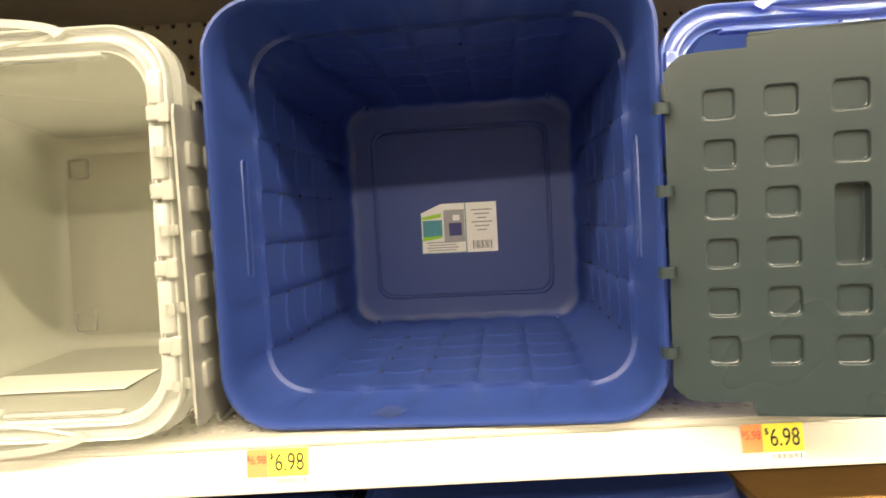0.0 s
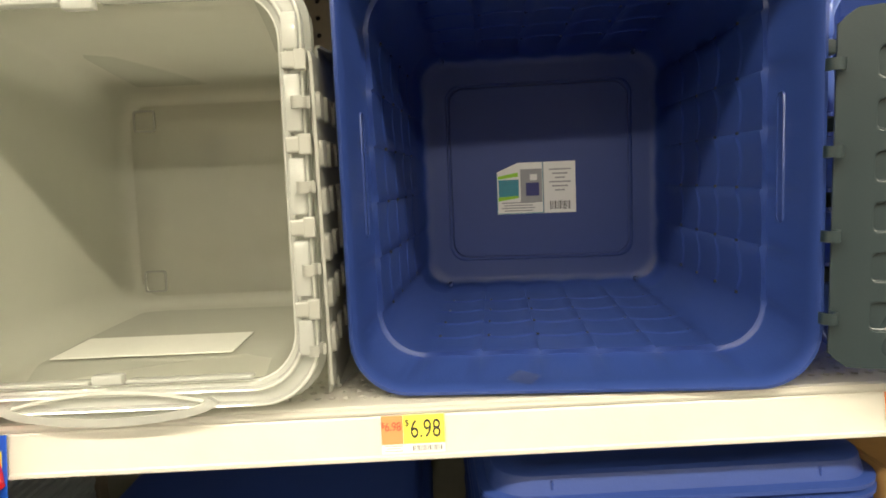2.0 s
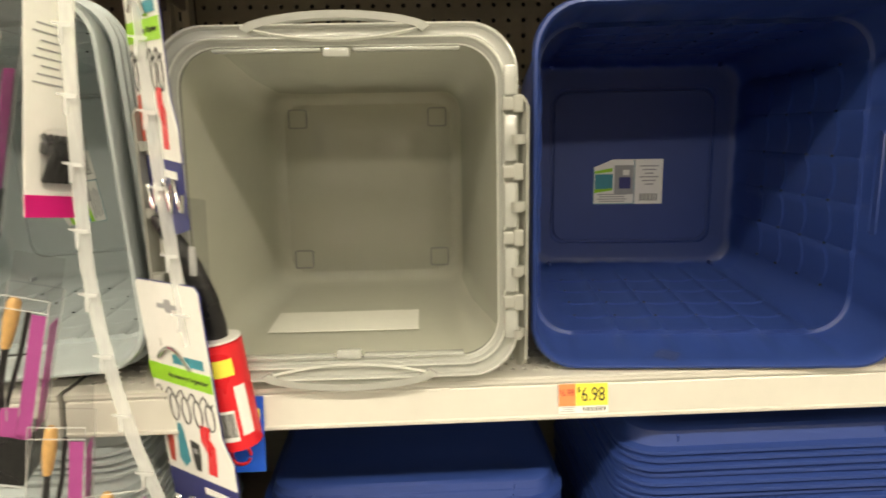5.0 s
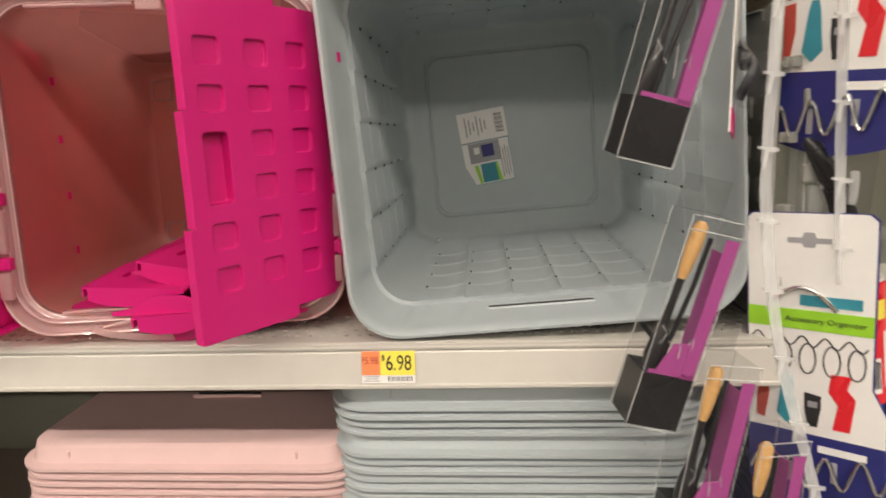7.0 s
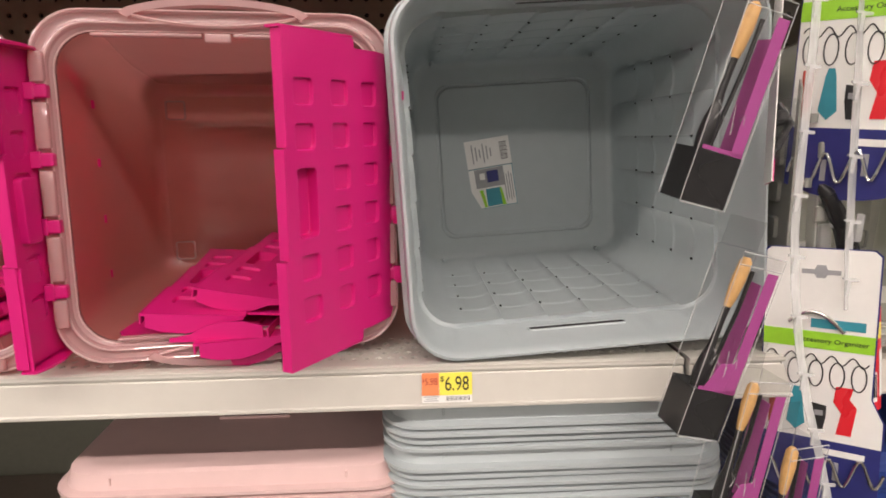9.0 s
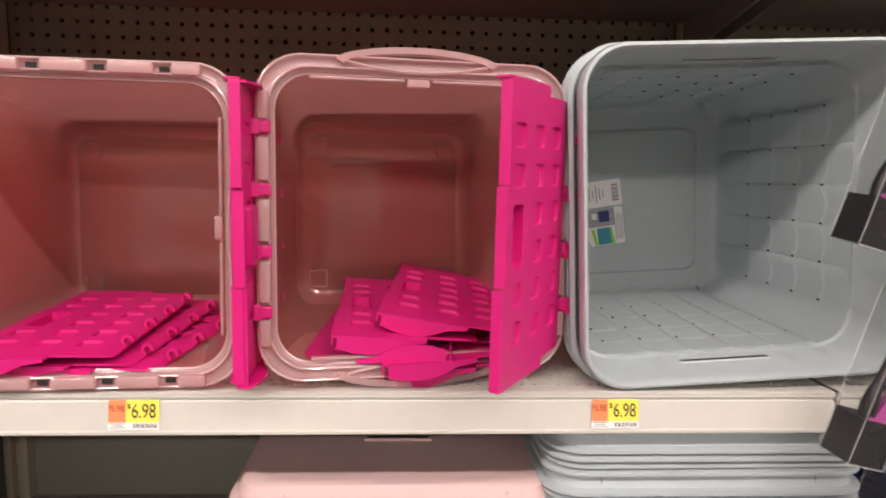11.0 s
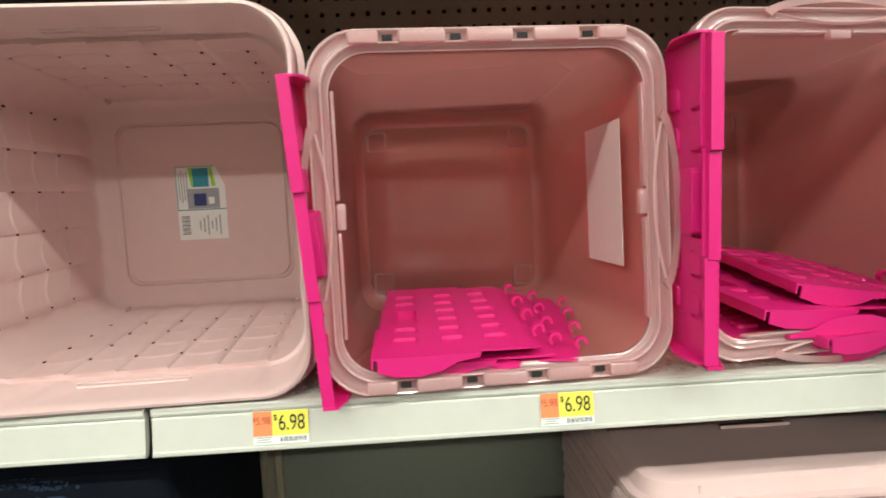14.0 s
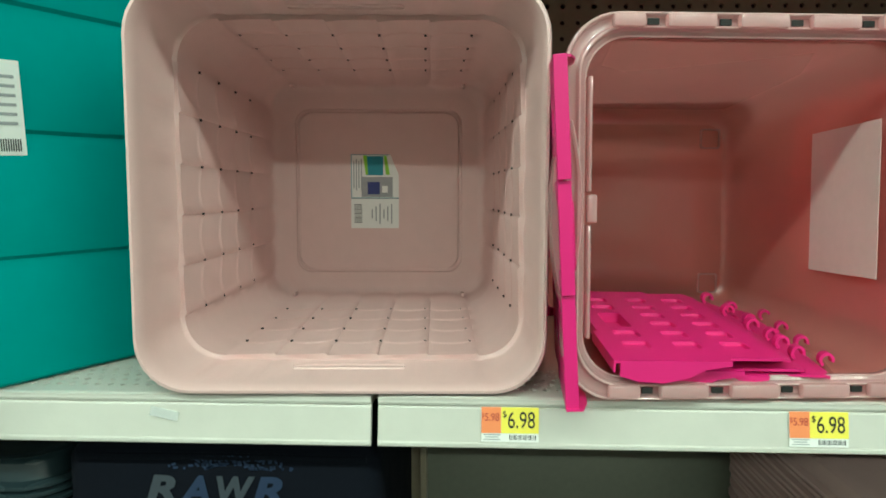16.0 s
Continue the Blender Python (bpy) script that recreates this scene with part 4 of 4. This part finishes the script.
for i in range(130):
    a, r = rnd.uniform(0, math.pi), rnd.uniform(0.3, 1.0)
    box_bm(0.010 + 0.065 * r * math.cos(a), -0.0006, 0.290 + 0.014 * r * math.sin(a), 0.0022, 0.0008, 0.0022, bm=bm)
tagged(part("dotted_print", bm, BLUEPRINT, t, "faint dotted blue print"), kind="stuff")
tube_mesh("piping", [(-0.15, 0.004, 0.300), (0.0, 0.002, 0.302), (0.15, 0.004, 0.300)], 0.004, NAVYFABRIC, t)

t = thing("corrugated_carton", pose(2.33, 0.035, 0.80), "plain brown corrugated carton on the lower shelf", "carton")
part("box_body", box_bm(0, 0.19, 0.138, 0.22, 0.38, 0.276, 0.003), CARTON, t)
part("top_flap", box_bm(0, 0.098, 0.2775, 0.218, 0.186, 0.003), CARTON, t)
part("top_flap", box_bm(0, 0.286, 0.2775, 0.218, 0.186, 0.003), CARTON, t)
t = thing("red_carton", pose(2.60, 0.012, 0.80), "glossy red printed carton on the lower shelf", "carton")
part("box_body", box_bm(0, 0.2, 0.145, 0.30, 0.40, 0.290, 0.004), REDBOX, t)
part("white_panel", box_bm(0, -0.0008, 0.06, 0.22, 0.0012, 0.08), WHITE, t)

# ---- teal tote standing on the shelf ----
t = thing("teal_tote", pose(-0.492, 0.190, DECK, 0, 0, -31), "teal ribbed plastic tote standing upright on the shelf", "storage bin")
rings = []


def teal_ring(z, half, r):
    return [(x, y, z) for x, y in rrect(half, half, r, 4, 8)]


for z0 in (0.0, 0.125, 0.250, 0.375):
    g = z0 * 0.035
    rings += [teal_ring(z0 + 0.002, 0.197 - g, 0.045), teal_ring(z0 + 0.006, 0.2005 - g, 0.048), teal_ring(z0 + 0.117, 0.1975 - g, 0.048), teal_ring(z0 + 0.1215, 0.1945 - g, 0.046)]
v, f = loft(rings, True, True)
mesh_ob("body", v, f, TEAL, t)
lab = new("product_label")
lab.parent = t
lab.matrix_basis = pose(0.1935, -0.092, 0.275, 0, -2, 90)
tagged(lab, "tall white product label")
part("label_sheet", box_bm(0, 0, 0, 0.07, 0.001, 0.092), WHITE, lab)
bm = bmesh.new()
for i in range(6):
    box_bm(0.018, -0.001, 0.03 - i * 0.009, 0.022, 0.0006, 0.003, bm=bm)
tagged(part("text_lines", bm, GREYINK, lab), kind="stuff")
bm = bmesh.new()
for i in range(9):
    box_bm(0.012 + i * 0.0022, -0.001, -0.036, 0.001, 0.0006, 0.012, bm=bm)
tagged(part("bar_code", bm, INK, lab), kind="stuff")

# ---- clip strip with hanging goods ----


def clip_strip(pts, label):
    t = thing("clip_strip", pose(0, 0, 0), label, "clip strip", "hanging clip strips")
    rings = []
    for x, y, z in pts:
        rings.append([(x - 0.0055, y - 0.002, z), (x + 0.0055, y + 0.002, z), (x + 0.0055, y + 0.0029, z), (x - 0.0055, y - 0.0011, z)])
    v, f = loft(rings, True, True)
    mesh_ob("band", v, f, STRIP, t, "clear plastic band")
    n = len(pts)
    for i in range(1, n):
        (xa, ya, za), (xb, yb, zb) = pts[i - 1], pts[i]
        for s in (0.5,):
            x, y, z = xa + (xb - xa) * s, ya + (yb - ya) * s, za + (zb - za) * s
            tooth = [(x - 0.010, z + 0.006), (x + 0.007, z + 0.004), (x + 0.007, z + 0.001), (x - 0.001, z + 0.001), (x - 0.003, z - 0.013), (x - 0.006, z - 0.013), (x - 0.005, z + 0.003), (x - 0.010, z + 0.004)]
            outline_plate("hook_tooth", tooth, y - 0.006, y - 0.004, STRIP, t)
    return t


clip_strip([(1.300, -0.030, 1.690), (1.299, -0.040, 1.63), (1.298, -0.046, 1.57), (1.296, -0.050, 1.51), (1.294, -0.052, 1.45), (1.292, -0.054, 1.39), (1.291, -0.056, 1.33),
            (1.296, -0.058, 1.27), (1.305, -0.060, 1.21), (1.318, -0.062, 1.15), (1.336, -0.064, 1.09), (1.352, -0.066, 1.03)], "clear plastic clip strip hung with small goods")
clip_strip([(1.352, -0.022, 1.690), (1.352, -0.026, 1.63), (1.353, -0.030, 1.56), (1.354, -0.032, 1.50), (1.356, -0.034, 1.43), (1.360, -0.034, 1.36), (1.364, -0.034, 1.30), (1.370, -0.034, 1.24)],
           "clear plastic clip strip holding hanger cards")


def brush_pack(m, wedge):
    """A clear hanging box with a magenta card, black base sleeve and a wooden-handled brush; origin at the top front middle."""
    t = thing("brush_pack", m, "clear hanging pack holding a wooden-handled makeup brush", "brush pack", "hanging brush packs")
    w, d, h = 0.048, 0.040, 0.190
    bm = bmesh.new()
    bmesh.ops.create_cube(bm, size=1.0, matrix=pose(0, d / 2, -h / 2) @ Matrix.Diagonal((w, d, h, 1)))
    bmesh.ops.bevel(bm, geom=bm.edges[:], offset=0.0015, segments=1, affect="EDGES")
    part("clear_box", bm, FILM, t, "clear plastic box")
    # Thin whitish rods paint the glints on the box edges and folds.
    for sx in (-1, 1):
        for yy in (0.0, d):
            tube_mesh("edge_glint", [(sx * w / 2, yy, -0.001), (sx * w / 2, yy, -h + 0.001)], 0.0005, STRIP, t, sides=4)
    for zz in (0.0, -0.012, -h):
        tube_mesh("fold_glint", [(-w / 2, -0.0002, zz), (w / 2, -0.0002, zz)], 0.0006, STRIP, t, sides=4)
    part("hang_tab", box_bm(0, d - 0.001, 0.014, w * 0.9, 0.0008, 0.030), FILM, t)
    part("front_stripe", box_bm(w / 2 - 0.0075, 0.0016, -0.078, 0.012, 0.0006, 0.126), CARDPINK, t, "magenta printed stripe")
    part("base_line", box_bm(0.002, 0.0016, -h + 0.0525, w - 0.006, 0.0006, 0.0036), CARDPINK, t, "magenta printed line")
    if wedge:
        outline_plate("magenta_wedge", [(-0.014, -0.138), (0.010, -0.138), (0.010, -0.108), (-0.004, -0.110)], 0.0010, 0.0016, CARDPINK, t, "magenta printed wedge")
    part("side_card", box_bm(w / 2 - 0.002, d * 0.68, -0.085, 0.0008, d * 0.5, 0.110), CARDPINK, t, "magenta side card")
    part("base_sleeve", box_bm(0, d / 2, -h + 0.0255, w - 0.002, d - 0.002, 0.049), BLACKPLASTIC, t, "black card base sleeve")
    tube_mesh("slim_brush", [(0.004, 0.014, -0.018), (0.002, 0.013, -0.060), (-0.003, 0.012, -0.105), (-0.006, 0.012, -0.140)], 0.0022, BLACKPLASTIC, t)

    def turned_rod(name, stations, mat, label):
        rings = [[(x + q * math.cos(a), y + q * math.sin(a), z) for a in [2 * math.pi * i / 14 for i in range(14)]] for x, y, z, q in stations]
        v, f = loft(rings, True, True)
        mesh_ob(name, v, f, mat, t, label)

    turned_rod("wooden_handle", [(-0.008, 0.013, -0.006, 0.0030), (-0.008, 0.013, -0.010, 0.0058), (-0.009, 0.013, -0.028, 0.0066), (-0.010, 0.013, -0.048, 0.0050), (-0.0105, 0.013, -0.056, 0.0036)], WOOD, "pale tapered wooden handle")
    turned_rod("ferrule", [(-0.0105, 0.013, -0.056, 0.0034), (-0.011, 0.013, -0.070, 0.0030), (-0.012, 0.013, -0.088, 0.0036), (-0.012, 0.013, -0.098, 0.0042)], BLACKPLASTIC, "slim black ferrule")
    turned_rod("bristles", [(-0.012, 0.013, -0.098, 0.0042), (-0.0125, 0.013, -0.112, 0.0072), (-0.013, 0.013, -0.126, 0.0082), (-0.013, 0.013, -0.140, 0.0070)], BLACKPLASTIC, "dark flared bristles")
    # Short whitish rods paint the highlights of crumpled film.
    for i in range(4):
        tube_mesh("wrinkle_glint", [(-w / 2 + 0.004 + 0.009 * i, -0.0006, -0.096 - 0.012 * (i % 2)), (-w / 2 + 0.010 + 0.008 * i, -0.0008, -0.102 - 0.010 * (i % 3)), (-w / 2 + 0.006 + 0.010 * i, -0.0006, -0.112)], 0.0004, STRIP, t, sides=4)
    return t


brush_pack(pose(1.237, -0.085, 1.540, 4, 15, 8), False)
low_pack = brush_pack(pose(1.246, -0.088, 1.310, 4, 15, 10), True)
for m in (pose(1.262, -0.090, 1.186, 3, 9, 12), pose(1.306, -0.092, 1.118, 2, 4, 16)):
    copy_thing(low_pack, m)

t = thing("comb_card", pose(1.262, -0.052, 1.375, 0, 9, 68), "white hanging card holding a black hair clip", "hair clip card")
part("card", box_bm(0, 0, 0.115, 0.052, 0.0012, 0.230, 0.0004), WHITE, t)
part("magenta_foot", box_bm(0, -0.0012, 0.010, 0.052, 0.0008, 0.020), MAGENTA, t)
bm = bmesh.new()
for i in range(8):
    box_bm(0.0, -0.0010, 0.120 + i * 0.0075, 0.034 - 0.008 * (i % 3), 0.0006, 0.0016, bm=bm)
tagged(part("text_lines", bm, GREYINK, t), kind="stuff")
bm = box_bm(0.004, -0.013, 0.052, 0.036, 0.024, 0.056, 0.008, seg=3)
part("blister", bm, FILM, t, "clear blister")
for k in range(5):
    tube_mesh("clip_tooth", [(-0.010 + k * 0.007, -0.004, 0.074), (-0.010 + k * 0.007, -0.016, 0.056), (-0.010 + k * 0.007, -0.005, 0.032)], 0.0028, BLACKPLASTIC, t)
part("clip_spine", box_bm(0.004, -0.008, 0.062, 0.036, 0.010, 0.012, 0.003), BLACKPLASTIC, t)


def hanger_card(m):
    """A die-cut hanger card: white top, green band, printed shapes, navy foot, and a chrome wave hook."""
    t = thing("accessory_hanger_card", m, "white and navy hanger card with a chrome wave hook", "hanger card", "hanging hanger cards")
    w = 0.104
    white = [(-w / 2, -0.215), (w / 2 + 0.012, -0.215), (w / 2 + 0.012, -0.185), (w / 2, -0.160), (w / 2, -0.006), (w / 2 - 0.006, 0), (-w / 2 + 0.004, 0), (-w / 2, -0.004)]
    outline_plate("card", white, 0, 0.001, WHITE, t)
    navy = [(-w / 2, -0.215)] + [(-w / 2 + (w + 0.012) * i / 12, -0.275 - 0.012 * math.sin(math.pi * i / 12)) for i in range(13)] + [(w / 2 + 0.012, -0.215)]
    outline_plate("navy_foot", navy, 0, 0.001, NAVY, t, "navy printed foot")
    edge = [(x * 1.03, z * 1.01 + 0.001) for x, z in white]
    outline_plate("navy_border", edge, 0.0012, 0.0018, NAVY, t)
    part("green_band", box_bm(0.0, -0.0006, -0.100, w, 0.0006, 0.019), GREENINK, t, "lime green band")
    slot = [(-0.018, -0.022), (-0.006, -0.022), (-0.004, -0.017), (0.004, -0.017), (0.006, -0.022), (0.018, -0.022), (0.018, -0.027), (0.006, -0.027), (0.004, -0.031), (-0.004, -0.031), (-0.006, -0.027), (-0.018, -0.027)]
    outline_plate("hang_slot", slot, -0.0008, -0.0002, GREYINK, t, "euro hang slot")
    part("logo_bar", box_bm(0.018, -0.0006, -0.081, 0.050, 0.0006, 0.010), TEALINK, t, "teal wordmark bar")
    text_part("band_text", "Accessory Organizer", 0.0072, pose(0.014, -0.0012, -0.100) @ FACE, INK, t, "small dark lettering", width=0.066)
    for k in range(5):
        pts = [(-0.040 + k * 0.020 + 0.0068 * math.cos(a), -0.0006, -0.138 + 0.015 * math.sin(a)) for a in [i * math.pi / 8 for i in range(17)]]
        tube_mesh("printed_loop", pts, 0.0007, INK, t)
    wave = [(-0.048 + 0.096 * i / 40, -0.0006, -0.121 + 0.005 * math.sin(i / 40 * 10 * math.pi)) for i in range(41)]
    tube_mesh("printed_wave", wave, 0.0007, INK, t)
    necktie = [(-0.020, -0.156), (-0.014, -0.156), (-0.012, -0.164), (-0.008, -0.198), (-0.017, -0.207), (-0.026, -0.198), (-0.022, -0.164)]
    outline_plate("printed_tie", necktie, -0.0010, -0.0003, TEALINK, t, "printed blue tie")
    strap = [(-0.044, -0.158), (-0.034, -0.156), (-0.033, -0.180), (-0.037, -0.206), (-0.044, -0.204)]
    outline_plate("printed_strap", strap, -0.0010, -0.0003, REDINK, t, "printed brown strap")
    belt = [(-0.002, -0.172), (0.012, -0.174), (0.012, -0.186), (0.009, -0.206), (0.001, -0.206), (-0.002, -0.188)]
    outline_plate("printed_belt", belt, -0.0010, -0.0003, INK, t, "printed black belt")
    part("printed_buckle", box_bm(0.005, -0.0012, -0.183, 0.008, 0.0004, 0.006), GREYINK, t)
    tie = [(0.020, -0.150), (0.036, -0.150), (0.033, -0.163), (0.040, -0.172), (0.036, -0.205), (0.022, -0.205), (0.026, -0.180), (0.018, -0.168)]
    outline_plate("printed_scarf", tie, -0.0010, -0.0003, REDLABEL, t, "printed red scarf")
    part("foot_text", box_bm(0.030, -0.0006, -0.228, 0.040, 0.0006, 0.007), WHITE, t)
    for k in range(2):
        part("foot_slot", box_bm(-0.014 + k * 0.038, -0.0006, -0.258 + 0.008 * k, 0.0055, 0.0006, 0.022, 0.0002), GREYINK, t)
    pts = []
    for i in range(41):
        s = i / 40
        pts.append((-w / 2 + 0.004 + (w + 0.012) * s, -0.004, -0.262 + 0.016 * math.sin(s * 8 * math.pi) + 0.02 * s))
    tube_mesh("wave_hook", pts, 0.0019, CHROME, t, "chrome wave wire")
    pts = [(-0.028 + 0.052 * i / 14, -0.003, -0.092 + 0.024 * math.sin(math.pi * (0.15 + 0.8 * i / 14))) for i in range(15)]
    tube_mesh("hook_arc", pts, 0.0022, CHROME, t, "chrome hook arc")
    return t


h1 = hanger_card(pose(1.345, -0.020, 1.302, 3, -2, -37))
copy_thing(h1, pose(1.352, -0.030, 1.640, 2, 2, -54))

t = thing("lint_roller", pose(1.405, -0.014, 1.125, 0, -7, 0), "black-handled lint roller with a red paper label", "lint roller")
prof = [(0.0, 0.020), (0.001, 0.0235), (0.113, 0.0235), (0.115, 0.020)]
v, f = loft([[(r * math.cos(a), r * math.sin(a), z) for a in [2 * math.pi * i / 32 for i in range(32)]] for z, r in prof], True, True)
mesh_ob("roll", v, f, REDLABEL, t, "red labelled paper roll")
v, f = loft([[(r * math.cos(a), r * math.sin(a), z) for a in [2 * math.pi * i / 32 for i in range(32)]] for z, r in ((0.1155, 0.0225), (0.118, 0.0225), (0.118, 0.010))])
mesh_ob("roll_end", v, f, WHITE, t)
rings = []
for z, r, dx, flat in ((0.112, 0.010, 0, 1), (0.130, 0.012, 0, 0.9), (0.160, 0.012, -0.003, 0.8), (0.195, 0.011, -0.010, 0.8), (0.222, 0.010, -0.020, 0.8), (0.244, 0.008, -0.030, 0.7), (0.250, 0.003, -0.034, 0.7)):
    rings.append([(dx + r * math.cos(a), r * flat * math.sin(a), z) for a in [2 * math.pi * i / 20 for i in range(20)]])
v, f = loft(rings, True, True)
mesh_ob("handle", v, f, BLACKPLASTIC, t, "black moulded handle")
for name, a0, a1, z0, z1, mm in (("bar_code_panel", -135, -70, 0.012, 0.046, WHITE), ("yellow_badge", -100, -50, 0.082, 0.100, YELLOW), ("white_mark", -125, -110, 0.066, 0.074, WHITE), ("white_text", -60, -30, 0.016, 0.070, WHITE)):
    rings = [[(0.0239 * math.cos(math.radians(a0 + (a1 - a0) * i / 10)), 0.0239 * math.sin(math.radians(a0 + (a1 - a0) * i / 10)), z) for i in range(11)] for z in (z0, z1)]
    v, f = loft(rings, close=False)
    mesh_ob(name, v, f, mm, t, smooth=False)
bm = bmesh.new()
for i in range(11):
    a = math.radians(-131 + i * 5.6)
    box_bm(0, 0, 0, 0.0004, 0.0011 if i % 3 else 0.0016, 0.026, m=pose(0.0243 * math.cos(a), 0.0243 * math.sin(a), 0.030, 0, 0, math.degrees(a)), bm=bm)
tagged(part("bar_code", bm, INK, t), kind="stuff")
t = thing("clear_hook_pack", pose(1.372, -0.020, 1.372, 0, 3, -30), "small clear hook in a see-through pack", "hook pack")
part("film_bag", box_bm(0, 0, -0.03, 0.05, 0.012, 0.09, 0.003), FILM, t)
for k in range(2):
    part("clear_hook", box_bm(-0.012 + k * 0.022, -0.002, -0.035 - 0.012 * k, 0.008, 0.005, 0.030, 0.002), STRIP, t)
